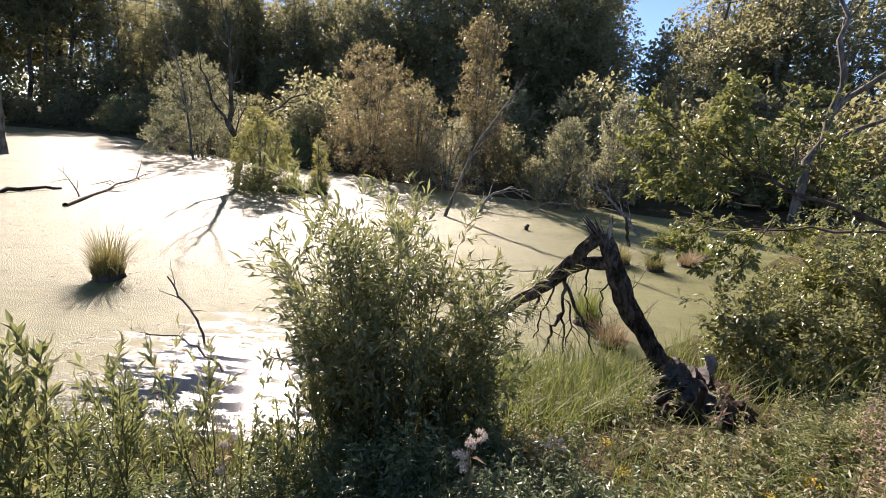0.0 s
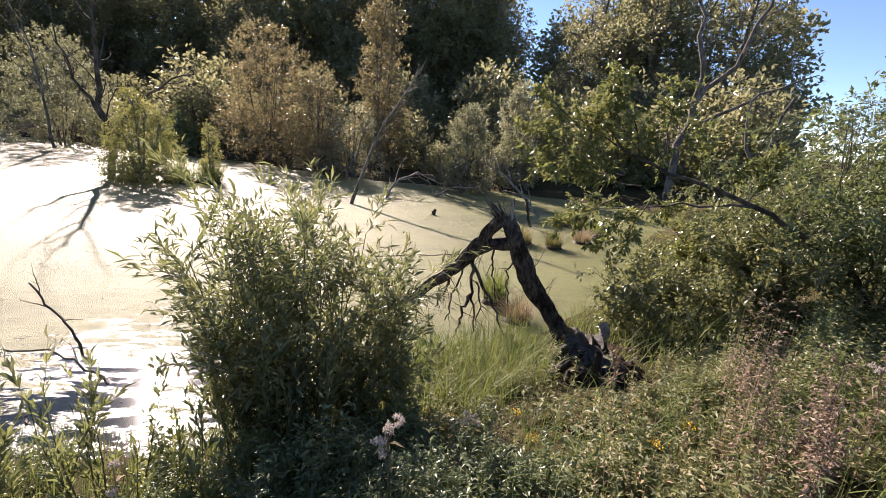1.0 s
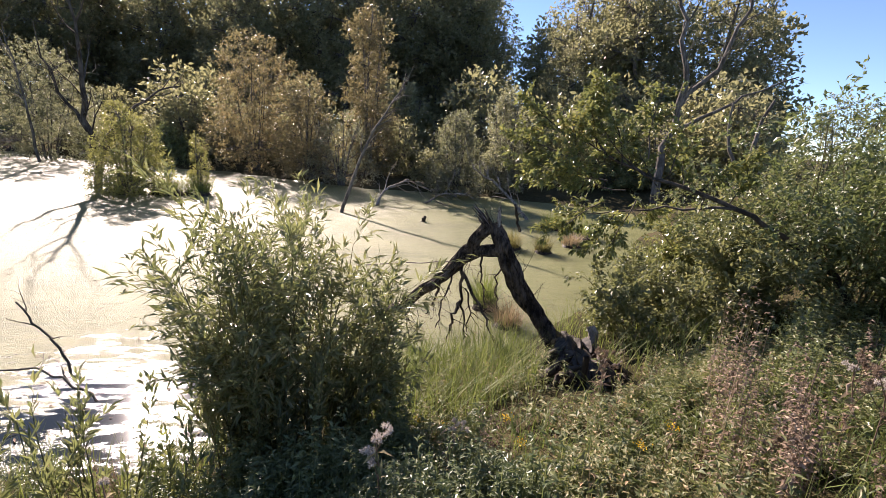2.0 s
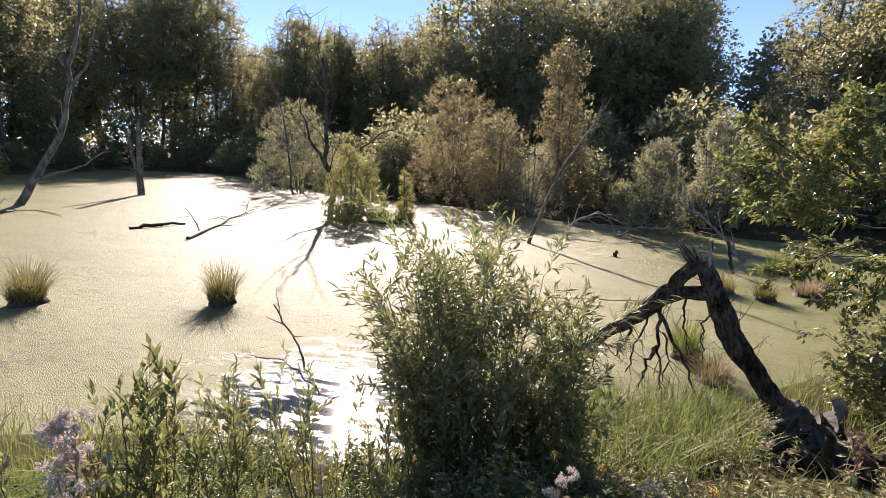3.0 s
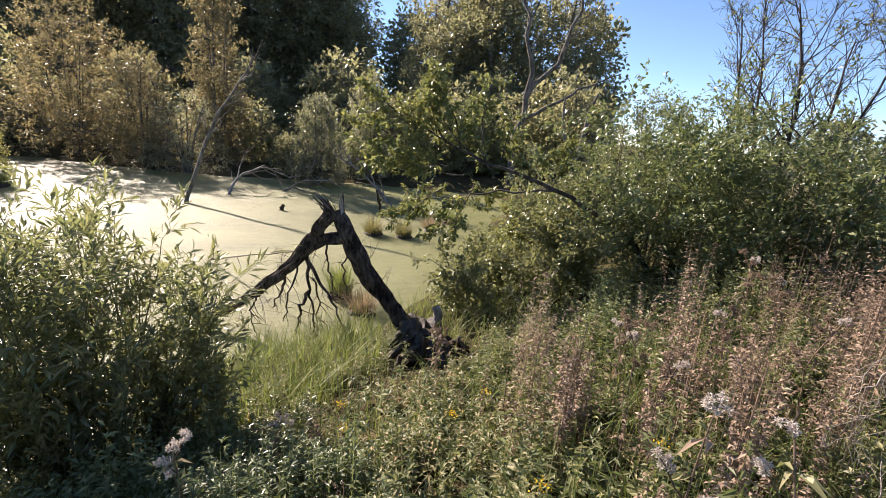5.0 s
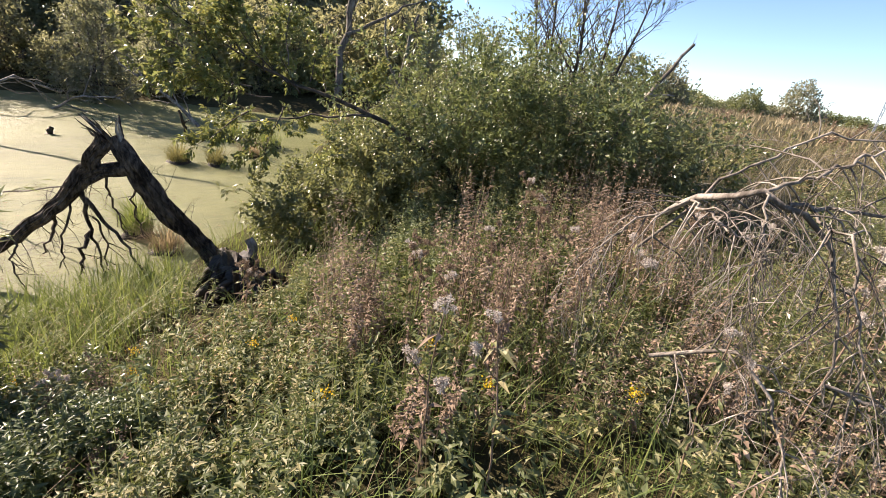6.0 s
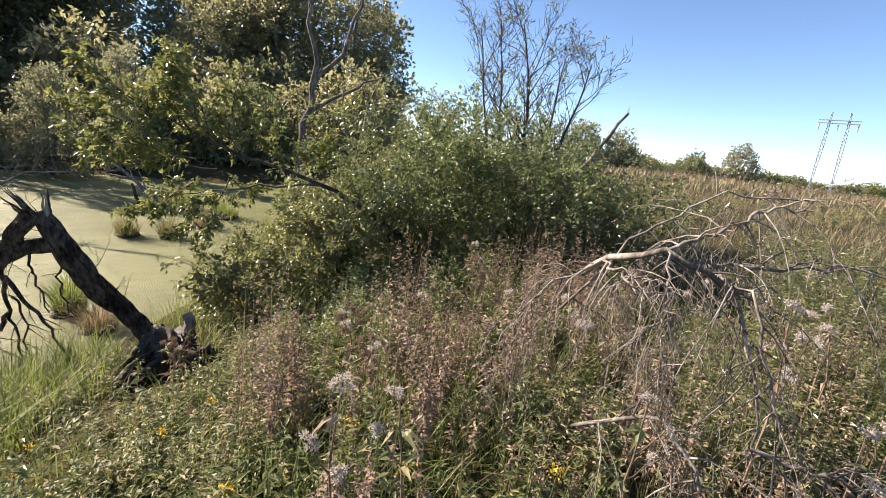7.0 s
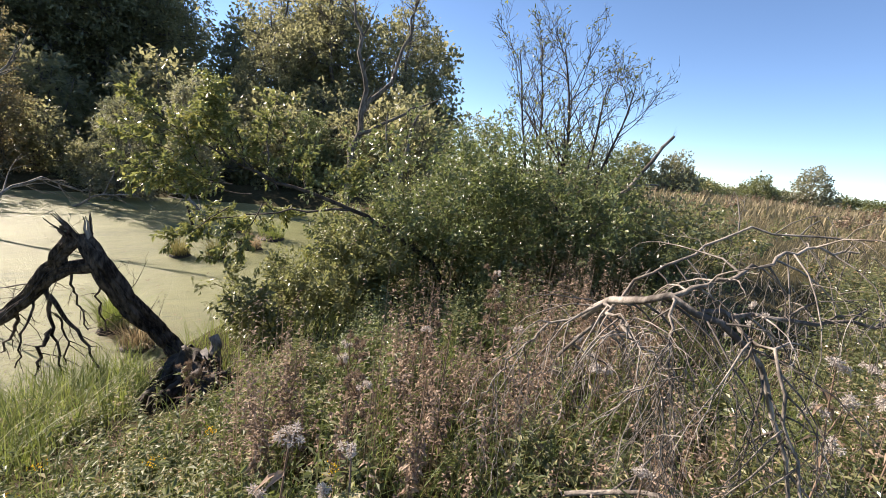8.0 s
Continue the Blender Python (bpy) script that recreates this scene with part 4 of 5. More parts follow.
def broken_willow():
    root = tagged(new("broken_willow"), "dead broken willow trunk with cracked dark bark, leaning over the water", "dead tree")
    trunk = limb([(2.97, 4.42, 0.02), (2.95, 4.66, 0.20), (2.84, 4.82, 0.42), (2.62, 4.86, 0.70), (2.38, 4.81, 1.03), (2.20, 4.76, 1.40), (2.08, 4.83, 1.68)], 0.098, 0.104, 30, 0.006, 1)
    trunk[1][-3:] *= (0.95, 0.85, 0.6)
    gnarled("trunk", trunk, 72, root, M_DEADBARK, 3, 0.21)
    arm = limb([(2.03, 4.84, 1.66), (1.92, 4.94, 1.47), (1.83, 5.12, 1.20), (1.64, 5.32, 0.90), (1.46, 5.45, 0.68), (1.09, 5.64, 0.34), (0.64, 5.80, 0.08)], 0.085, 0.045, 26, 0.012, 5)
    gnarled("broken_limb", arm, 44, root, M_DEADBARK, 6, 0.24)
    mid = limb([(2.16, 4.74, 1.40), (2.0, 4.92, 1.33), (1.83, 5.12, 1.18), (1.70, 5.28, 1.0)], 0.075, 0.05, 12, 0.006, 7)
    gnarled("broken_limb", mid, 40, root, M_DEADBARK, 8, 0.18)
    g = np.random.default_rng(9)
    for q in range(15):
        a = g.uniform(0, 2 * math.pi)
        p = np.array((2.07 + 0.07 * math.cos(a), 4.83 + 0.07 * math.sin(a), 1.62))
        d = np.array((-0.35 + 0.5 * math.cos(a), 0.2 + 0.5 * math.sin(a), 0.9))
        v, f = tubes([limb([p, p + d * 0.10, p + d * g.uniform(0.14, 0.30) + np.array((-0.03, 0, 0))], 0.022, 0.003, 5, 0.006, 20 + q)], 4)
        part("splinter", mesh_of("splinter", v, f, M_DEADBARK if q % 3 else M_SILVER), root)
    hangs = [[(1.83, 5.13, 1.15), (1.84, 5.16, 0.88), (1.87, 5.16, 0.58), (1.90, 5.07, 0.32), (1.88, 5.07, 0.08)], [(1.86, 5.16, 0.62), (1.74, 5.12, 0.44), (1.70, 5.11, 0.10)],
             [(1.84, 5.14, 1.0), (1.95, 5.05, 0.76), (2.08, 4.93, 0.58), (2.20, 4.70, 0.18)], [(1.62, 5.34, 0.9), (1.58, 5.42, 0.52), (1.47, 5.44, 0.34)], [(1.88, 5.1, 0.8), (1.98, 5.1, 0.5), (1.96, 5.15, 0.2)],
             [(1.75, 5.2, 1.0), (1.66, 5.2, 0.7), (1.56, 5.2, 0.25)], [(2.25, 4.7, 1.3), (2.2, 4.95, 1.0), (2.3, 5.05, 0.55)], [(2.0, 4.9, 1.3), (2.05, 5.0, 0.95), (2.14, 5.05, 0.6)], [(1.3, 5.5, 0.55), (1.2, 5.4, 0.3), (1.25, 5.3, 0.1)]]
    for q, h in enumerate(hangs):
        ln = limb(h, 0.026 if q < 4 else 0.013, 0.007, 12, 0.016, 40 + q)
        v, f = tubes([ln], 6)
        br = part("hanging_branch", mesh_of("hanging_branch", v, f, M_DEADBARK, True), root)
        for tw in twigs(60 + q, ln, 5, 0.26, 40, 2, -0.05, 0.006, 0.25):
            v, f = tubes(tw, 3)
            part("twig", mesh_of("twig", v, f, M_DEADBARK), br)
    for q, (src, n, ln_, up) in enumerate([(arm, 26, 0.55, 0.0), (trunk, 9, 0.5, 0.1), (mid, 5, 0.4, 0.0)]):
        for tw in twigs(80 + q, src, n, ln_, 55, 3, up, 0.006, 0.35):
            v, f = tubes(tw, 3)
            part("twig", mesh_of("twig", v, f, M_BARKDARK), root)
    # torn root plate at the foot; its dark bulk also stands for a shaded hollow
    plate = limb([(2.50, 3.02, 0.30), (2.64, 3.38, 0.42), (2.76, 3.74, 0.48), (2.88, 4.10, 0.46), (2.98, 4.50, 0.25)], 0.17, 0.17, 14, 0.03, 360)
    gnarled("root_plate", plate, 30, root, M_WETWOOD, 361, 0.42, "torn root plate, its dark bulk standing for a shaded hollow")
    for q in range(26):
        a = g.uniform(0, 2 * math.pi)
        rr = g.uniform(0.30, 0.72)
        p0 = np.array((2.72 + 0.14 * math.cos(a), 3.6 + 0.34 * math.sin(a), g.uniform(0.4, 0.68)))
        p1 = np.array((2.72 + rr * math.cos(a), 3.6 + rr * math.sin(a), gz(2.72 + rr * math.cos(a), 3.6 + rr * math.sin(a)) - 0.05))
        ln = limb([p0, (p0 + p1) / 2 + np.array((0, 0, 0.12 * g.uniform(0, 1))), p1], 1, 1, 9, 0.02, 300 + q)
        ln = (ln[0], g.uniform(0.02, 0.045) * np.array((0.15, 0.7, 1, 1, 0.9, 0.75, 0.6, 0.45, 0.2)))
        v, f = tubes([ln], 7)
        part("root", mesh_of("root", v, f, M_WETWOOD if q % 3 else M_DEADBARK, True), root)
    stub = limb([(3.1, 4.1, 0.3), (3.12, 4.16, 0.55), (3.1, 4.2, 0.66)], 0.07, 0.05, 8, 0.006, 340)
    gnarled("broken_stub", stub, 10, root, M_SILVER, 341, 0.15, "pale broken stub")
    return root


broken_willow()
ln = limb([(2.58, 3.36, 0.2), (2.56, 3.34, 0.75)], 0.035, 0.03, 6, 0.003, 350)
dead_wood("stump_stake", "short dark rotten stake in the grass", "stake", [ln], [], M_WETWOOD)
ln = limb([(0.9, 8.7, 0.05), (1.3, 7.3, 0.5), (1.83, 5.5, 1.03)], 0.012, 0.008, 8, 0.01, 351)
dead_wood("fallen_branch", "long thin bare rod reaching over the water", "fallen branch", [ln], [twigs(352, ln, 3, 0.3)], M_BARK)

# ---- near willow and shoots on the bank ----
WILLOW = dict(seg=[9, 6, 4], kids=[13, 4], ratio=[0.34, 0.5], angle=[40, 38], rise=[0.03, 0.06, 0.02], wander=[0.06, 0.11, 0.15], start=[0.02, 0.12], taper=0.35)
g = np.random.default_rng(400)
st = []
for q in range(30):
    a, s = g.uniform(0, 2 * math.pi), g.uniform(0, 1) ** 0.6
    st.append(((0.03 + 0.42 * s * math.cos(a), 3.25 + 0.30 * s * math.sin(a), 0.12), (0.30 * s * math.cos(a), 0.26 * s * math.sin(a), 1), (2.12 - 0.55 * s) * g.uniform(0.8, 1.05), 0.011))
plant("willow_bush", 401, st, WILLOW, M_STEM, M_WILLOW, 1, 70, 0.098, 0.020, True, "dense leafy willow bush growing at the water's edge", "bush", hang=0.10, spread=0.75, cluster=0.012, limit=15500, names=("stem", "foliage"))
SHOOT = dict(seg=[8, 5], kids=[5], ratio=[0.35], angle=[28], rise=[0.05, 0.1], wander=[0.05, 0.08], start=[0.25], taper=0.4)


def shoots(x, y, n, h, seed, mat, L, W, label, spread=0.16, per=30):
    g = np.random.default_rng(seed)
    z = gz(x, y)
    st = [((x + g.normal() * spread, y + g.normal() * spread, z - 0.03), (g.normal() * 0.16, g.normal() * 0.16, 1), h * g.uniform(0.6, 1.05), 0.007) for _ in range(n)]
    return plant("willow_shoots", seed, st, SHOOT, M_STEM, mat, 0, per, L, W, True, label, "shrub", hang=-0.2, spread=0.7, names=("stem", "foliage"))


shoots(-1.55, 1.85, 9, 1.0, 410, M_WILLOW, 0.090, 0.025, "upright leafy willow shoots on the bank", 0.16, 42)
shoots(-1.25, 2.15, 9, 1.05, 411, M_WILLOW, 0.084, 0.021, "upright leafy willow shoots on the bank", 0.18, 42)
shoots(-0.85, 2.30, 8, 1.25, 412, M_WILLOW, 0.080, 0.018, "slender willow shoots before bright water", 0.13)
shoots(-1.95, 1.6, 9, 0.85, 413, M_WILLOW, 0.087, 0.025, "low leafy willow shoots on the bank", 0.2)
shoots(-0.55, 2.35, 7, 0.8, 414, M_YELLOW, 0.072, 0.018, "yellowing slender willow shoots", 0.15)
for q, (x, y) in enumerate([(-0.28, 2.95), (0.05, 2.85), (0.38, 2.95), (0.62, 3.1)]):
    shoots(x, y, 9, 0.95, 417 + q, M_WILLOW, 0.085, 0.020, "dense low willow sprouts at the foot of a bush", 0.14, 50)
shoots(-2.6, 1.2, 5, 0.6, 415, M_WILLOW, 0.087, 0.025, "low leafy willow shoots on the bank", 0.2)
shoots(-2.75, 1.0, 3, 0.95, 416, M_WILLOW, 0.072, 0.025, "drooping leafy sprays over the water", 0.15)
for q, pts in enumerate([[(-1.18, 2.8, 1.05), (-1.3, 2.88, 1.2), (-1.42, 2.9, 1.34), (-1.5, 2.9, 1.5)], [(-1.1, 2.8, 0.88), (-1.3, 2.9, 0.98), (-1.55, 3.0, 1.02), (-1.75, 3.02, 1.0)]]):
    ln = limb(pts, 0.009, 0.005, 12, 0.015, 420 + q)
    dead_wood("bare_twig", "bare crooked dark twig over the water", "twig", [ln], [twigs(430 + q, ln, 3, 0.25)], M_BARKDARK, 6)

# ---- leaning tree and shrubs on the side bank ----
main = limb([(6.35, 3.85, 0.8), (6.1, 3.98, 1.28), (5.75, 4.1, 1.52), (5.35, 4.3, 1.79), (4.86, 4.4, 2.02), (4.45, 4.6, 2.17), (4.0, 4.85, 2.28), (3.6, 5.15, 2.5), (3.3, 5.5, 2.95)], 0.045, 0.012, 22, 0.012, 440)
low = limb([(4.86, 4.4, 2.0), (4.2, 4.8, 1.93), (3.5, 5.3, 1.75)], 0.02, 0.006, 10, 0.015, 441)
SPRAY = dict(seg=[8, 5, 4], kids=[11, 4], ratio=[0.45, 0.5], angle=[42, 40], rise=[0.03, 0.03, 0.0], wander=[0.12, 0.16, 0.2], start=[0.15, 0.2], taper=0.4)
st = [((3.9, 4.8, 2.3), (-0.5, 0.5, 0.8), 1.1, 0.012), ((3.7, 5.0, 2.4), (0.1, 0.5, 1.0), 0.95, 0.012), ((3.6, 5.15, 2.5), (-0.9, 0.2, 0.3), 1.0, 0.012), ((3.5, 5.3, 2.6), (-0.3, -0.2, 1.0), 0.8, 0.010),
      ((3.8, 5.0, 2.1), (-0.9, 0.3, -0.2), 1.1, 0.010), ((3.6, 5.2, 1.9), (-0.2, 0.7, -0.4), 0.9, 0.010), ((3.9, 4.9, 2.0), (-0.3, -0.3, -0.5), 0.7, 0.010), ((3.5, 5.3, 1.8), (-0.7, -0.1, -0.5), 0.6, 0.008),
      ((3.9, 4.8, 2.0), (0.3, 0.6, -0.3), 0.8, 0.009), ((4.35, 4.66, 2.2), (-0.2, 0.2, 1.0), 0.45, 0.008), ((4.5, 4.57, 2.16), (0.3, -0.1, 0.7), 0.5, 0.008), ((4.8, 4.43, 2.05), (0.4, -0.2, 0.9), 0.55, 0.008), ((3.3, 5.5, 2.4), (-0.6, 0.6, 0.5), 0.9, 0.01), ((3.6, 5.1, 2.2), (-0.8, -0.3, 0.1), 0.9, 0.01), ((3.5, 5.3, 2.2), (-0.9, 0.5, 0.0), 1.0, 0.01), ((3.7, 5.0, 1.8), (-0.4, 0.2, -0.9), 0.6, 0.008), ((3.4, 5.4, 2.8), (-0.2, 0.3, 1.0), 0.55, 0.008), ((4.0, 4.7, 2.2), (-0.2, 0.7, 0.5), 0.8, 0.01), ((3.9, 4.8, 2.5), (0.1, 0.3, 1.0), 0.9, 0.01), ((4.1, 4.65, 2.35), (0.3, 0.1, 0.9), 0.6, 0.009), ((3.2, 5.6, 2.7), (-0.5, 0.1, 0.9), 0.7, 0.009), ((3.4, 5.35, 2.3), (-0.7, -0.4, 0.5), 0.8, 0.009)]
plant("leaning_willow", 442, st, SPRAY, M_BARKDARK, M_YELLOW, 1, 75, 0.074, 0.037, True, "leaning young tree with yellowing oval leaves over the water", "tree", hang=0.25, spread=0.8, limit=10500, extra=(main, low))
SHRUB = dict(seg=[7, 5, 4], kids=[12, 5], ratio=[0.5, 0.5], angle=[55, 48], rise=[0.02, 0.04, 0.0], wander=[0.13, 0.18, 0.2], start=[0.03, 0.12], taper=0.45)


def shrub(x, y, h, n, spread, seed, mat, count, label, L=0.074, W=0.039, base=0.5, fold=False):
    g = np.random.default_rng(seed)
    ob = plant("shrub", seed, fan(g, n, h, 0.014, spread, base), SHRUB, M_STEM, mat, 1, 42, L, W, fold, label, "shrub", hang=0.1, spread=0.85, cluster=0.02, limit=count, names=("stem", "foliage"), finewood=False)
    return stand(ob, x, y, 1.0, 0, -0.05)


shrub(6.2, 3.9, 2.35, 20, 0.55, 450, M_SHRUB, 15000, "dense green shrub with small leaves on the bank", fold=True)
shrub(7.1, 2.6, 1.9, 18, 0.6, 451, M_SHRUB, 13000, "dense green shrub with small leaves on the bank")
shrub(7.9, 1.4, 1.5, 14, 0.6, 452, M_DARK, 8000, "low dark green shrub at the field's edge")
shrub(5.2, 4.5, 1.45, 16, 0.7, 453, M_DARK, 11000, "low dark leafy shrub beside the water")
shrub(4.35, 5.0, 1.05, 14, 0.8, 454, M_DARK, 8000, "low dark leafy shrub beside the water")
shrub(8.4, 4.6, 2.3, 16, 0.6, 455, M_SHRUB, 10000, "tall green shrub behind the bank")
shrub(6.6, 6.4, 1.3, 14, 0.7, 456, M_YELLOW, 8000, "yellow-green shrub by the pond")
shrub(9.3, 2.6, 2.0, 14, 0.6, 457, M_DARK, 8000, "dark green shrub under a bare tree")
shrub(8.6, 8.0, 2.0, 14, 0.6, 458, M_WILLOW, 8000, "bright green shrub by the pond")
BARE = dict(seg=[10, 8, 6, 4], kids=[16, 7, 5], ratio=[0.42, 0.5, 0.55], angle=[38, 38, 40], rise=[0.03, 0.05, 0.04, 0.03], wander=[0.06, 0.09, 0.12, 0.15], start=[0.25, 0.2, 0.2], taper=0.4, thin=0.0045)
z0 = gz(9.8, 3.8)
st = [((9.7, 4.2, z0), (0.08, 0.10, 1), 4.0, 0.06), ((9.75, 4.1, z0), (0.12, -0.12, 1), 3.7, 0.055), ((9.6, 4.3, z0), (-0.12, 0.28, 1), 4.2, 0.05), ((9.8, 4.0, z0), (0.1, -0.30, 1), 3.4, 0.05), ((9.5, 4.4, z0), (-0.2, 0.42, 1), 3.8, 0.045)]
plant("bare_tree", 460, st, BARE, M_BARKDARK, M_YELLOW, 3, 1.6, 0.08, 0.035, False, "nearly leafless slender tree above the shrubs", "tree", limit=1500)
ln = limb([(7.4, 2.4, 1.6), (7.9, 2.25, 2.5), (8.4, 2.12, 2.95), (8.95, 1.98, 3.55)], 0.045, 0.022, 10, 0.02, 461)
dead_wood("dead_limb", "bare grey dead limb jutting from the shrubs", "dead branch", [ln, limb([(8.2, 2.15, 2.75), (8.8, 2.0, 2.8)], 0.02, 0.012, 5, 0.01, 462)], [twigs(463, ln, 4, 0.35)], M_BARK)


# ---- ground cover of the bank ----
def scatter(rng, n, x0, x1, y0, y1, dmin=0.05, dmax=99, ok=None, clump=0):
    if clump:
        k = max(4, n // clump)
        cx, cy = rng.uniform(x0, x1, k), rng.uniform(y0, y1, k)
        q = rng.integers(0, k, n)
        sp = rng.uniform(0.04, 0.13, k)[q]
        x, y = cx[q] + rng.normal(size=n) * sp, cy[q] + rng.normal(size=n) * sp
    else:
        x, y = rng.uniform(x0, x1, n), rng.uniform(y0, y1, n)
    d = shore_dist(x, y)
    keep = (d > dmin) & (d < dmax)
    keep &= (np.hypot((x - 2.66), (y - 3.35) * 0.7) > 0.46) | (rng.uniform(0, 1, n) < 0.06)
    if ok is not None:
        keep &= ok(x, y)
    return x[keep], y[keep]


def patchy(seed, scale=1.0, level=0.0):
    """True in irregular patches of the plan."""
    a = np.random.default_rng(seed).uniform(0, 6.28, 4)
    return lambda x, y: (np.sin(x * 2.3 * scale + a[0]) * np.sin(y * 2.7 * scale + a[1]) + 0.6 * np.sin((x + y) * 5.1 * scale + a[2]) * np.sin((x - y) * 4.3 * scale + a[3])) > level


def grass_field(label, seed, n, area, h, w, lean, mat, ok=None, dmin=0.05, dmax=99, segs=3, name="grass", way=None):
    g = np.random.default_rng(seed)
    x, y = scatter(g, n, *area, dmin, dmax, ok)
    k = len(x)
    v, f = blades(g, x, y, ground_z(x, y) - 0.01, g.uniform(*h, k), g.uniform(*w, k), g.uniform(*lean, k), segs, 0.7, way)
    return tagged(new(name, mesh_of(name, v, f, mat)), label, "grass", kind="stuff")


def herb_mesh(g, x, y, z, h, nleaf, L, W, lean=0.15, low=0.12, up=0.35, curl=0.25, stem=0.006, fold=True):
    """Leafy stems: leaves set round each stem, and the stem as a thin strip."""
    k = len(x)
    a = g.uniform(0, 2 * math.pi, k)
    off = np.stack([np.cos(a), np.sin(a), np.zeros(k)], 1) * (h * lean * g.uniform(0.2, 1.6, k))[:, None]
    base = np.stack([x, y, z], 1)
    i = np.repeat(np.arange(k), nleaf)
    t = g.uniform(low, 1.0, len(i))
    P = base[i] + np.array((0, 0, 1)) * (h[i] * t)[:, None] + off[i] * (t * t)[:, None]
    b = g.uniform(0, 2 * math.pi, len(i))
    D = np.stack([np.cos(b), np.sin(b), np.full(len(i), 0.0)], 1) + np.array((0, 0, 1)) * (up + g.normal(size=len(i)) * 0.35)[:, None]
    N = unit(rand_unit(g, len(i)) * 0.7 + np.array((0, 0, 1)))
    size = (1.15 - 0.6 * t) * g.uniform(0.6, 1.3, len(i))
    v, f = leaf_mesh(P, D, N, L * size, W * size, fold, curl)
    v2, f2 = blades(g, x, y, z, h, np.full(k, stem), np.full(k, 0.02), 2, 0.0)
    return np.concatenate([v, v2]), [f] + [ff + len(v) for ff in f2]


def herb_field(label, seed, n, area, h, nleaf, L, W, mat, ok=None, dmin=0.1, dmax=99, name="herbs", clump=9, **kw):
    g = np.random.default_rng(seed)
    x, y = scatter(g, n, *area, dmin, dmax, ok, clump)
    swell = 0.78 + 0.32 * np.sin(x * 3.1 + seed) * np.sin(y * 3.7 + 2 * seed) + 0.22 * np.sin(x * 7.3 - y * 5.9)
    v, f = herb_mesh(g, x, y, ground_z(x, y) - 0.01, g.uniform(*h, len(x)) * swell, nleaf, L, W, **kw)
    return tagged(new(name, mesh_of(name, v, f, mat)), label, "weeds", kind="stuff")


grass_field("mixed short grass on the earth bank", 500, 18000, (-6.5, 9, -3.2, 6), (0.08, 0.26), (0.005, 0.012), (0.2, 0.9), M_GRASS)
grass_field("dry grass stems among the green", 501, 2800, (-5, 9, -3.2, 5.5), (0.15, 0.45), (0.003, 0.006), (0.3, 1.1), M_DRYGRASS)
grass_field("long soft grass laid over by wind", 502, 9000, (-4.5, 0.5, 0.5, 2.3), (0.25, 0.48), (0.008, 0.015), (0.7, 1.5), M_GRASS, segs=4, way=-0.6)
grass_field("tall green sedge at the water's edge", 503, 3000, (0.5, 2.5, 3.0, 5.0), (0.26, 0.60), (0.007, 0.013), (0.2, 1.0), M_GRASS, dmin=0.0, dmax=1.5, segs=4, name="sedge")
grass_field("thin sedge along the water's edge", 504, 2600, (-6, 0.3, 1.8, 3.4), (0.25, 0.5), (0.005, 0.009), (0.15, 0.7), M_GRASS, dmin=-0.1, dmax=0.9, name="sedge")
grass_field("sedge under the shrubs by the water", 505, 5200, (2.9, 8.5, 3.4, 10), (0.3, 0.6), (0.006, 0.011), (0.3, 0.9), M_GRASS, dmin=0.0, dmax=2.2, name="sedge")
grass_field("long tousled grass among the weeds", 506, 6500, (1.2, 6, -2.6, 2.6), (0.25, 0.5), (0.005, 0.010), (0.5, 1.3), M_GRASS, patchy(1, 0.6, -0.25), segs=4)
herb_field("small leafy green herbs on the slope", 510, 3600, (0.3, 3.8, 0.7, 4.4), (0.14, 0.40), 15, 0.058, 0.020, M_HERB, patchy(2, 0.8, -0.3))
herb_field("small leafy herbs under the willow", 511, 1600, (-2.4, 0.7, 1.7, 3.3), (0.2, 0.5), 16, 0.050, 0.020, M_SHRUB, patchy(3, 0.9, -0.35))
herb_field("withered brown herbs among the grass", 512, 550, (-2.5, 3.5, 1.3, 3.8), (0.25, 0.5), 18, 0.034, 0.014, M_BROWN, patchy(4, 1.2, 0.15), fold=False)
herb_field("greyish leafy weeds among dry stems", 513, 2000, (1.2, 6.5, -2.6, 3.2), (0.3, 0.75), 19, 0.064, 0.022, M_HERB, patchy(5, 0.7, -0.4), fold=False)
herb_field("tall withered brown weeds with fine dry leaves", 514, 950, (2.3, 6.4, -1.3, 2.3), (0.55, 1.1), 32, 0.045, 0.014, M_BROWN, lambda x, y: (patchy(6, 0.5, -0.45)(x, y)) & (np.hypot(x - 1.1, y + 0.5) > 2.15), low=0.25, curl=0.5, fold=False)
herb_field("low withered brown weeds", 515, 900, (1.9, 7.5, -3.0, 1.8), (0.25, 0.6), 22, 0.042, 0.014, M_BROWN, lambda x, y: patchy(7, 0.8, 0.0)(x, y) & (np.hypot(x - 1.1, y + 0.5) > 1.7), curl=0.5, fold=False)
herb_field("fresh green leafy sprouts at the field's edge", 516, 1900, (3.9, 10.5, -4.2, -0.3), (0.6, 1.25), 30, 0.055, 0.028, M_WILLOW, patchy(8, 0.4, -0.7), fold=False)
herb_field("rank green weeds in front of the shrubs", 517, 900, (3.4, 7.0, 1.6, 4.4), (0.3, 0.7), 22, 0.055, 0.025, M_SHRUB, patchy(9, 0.6, -0.4))

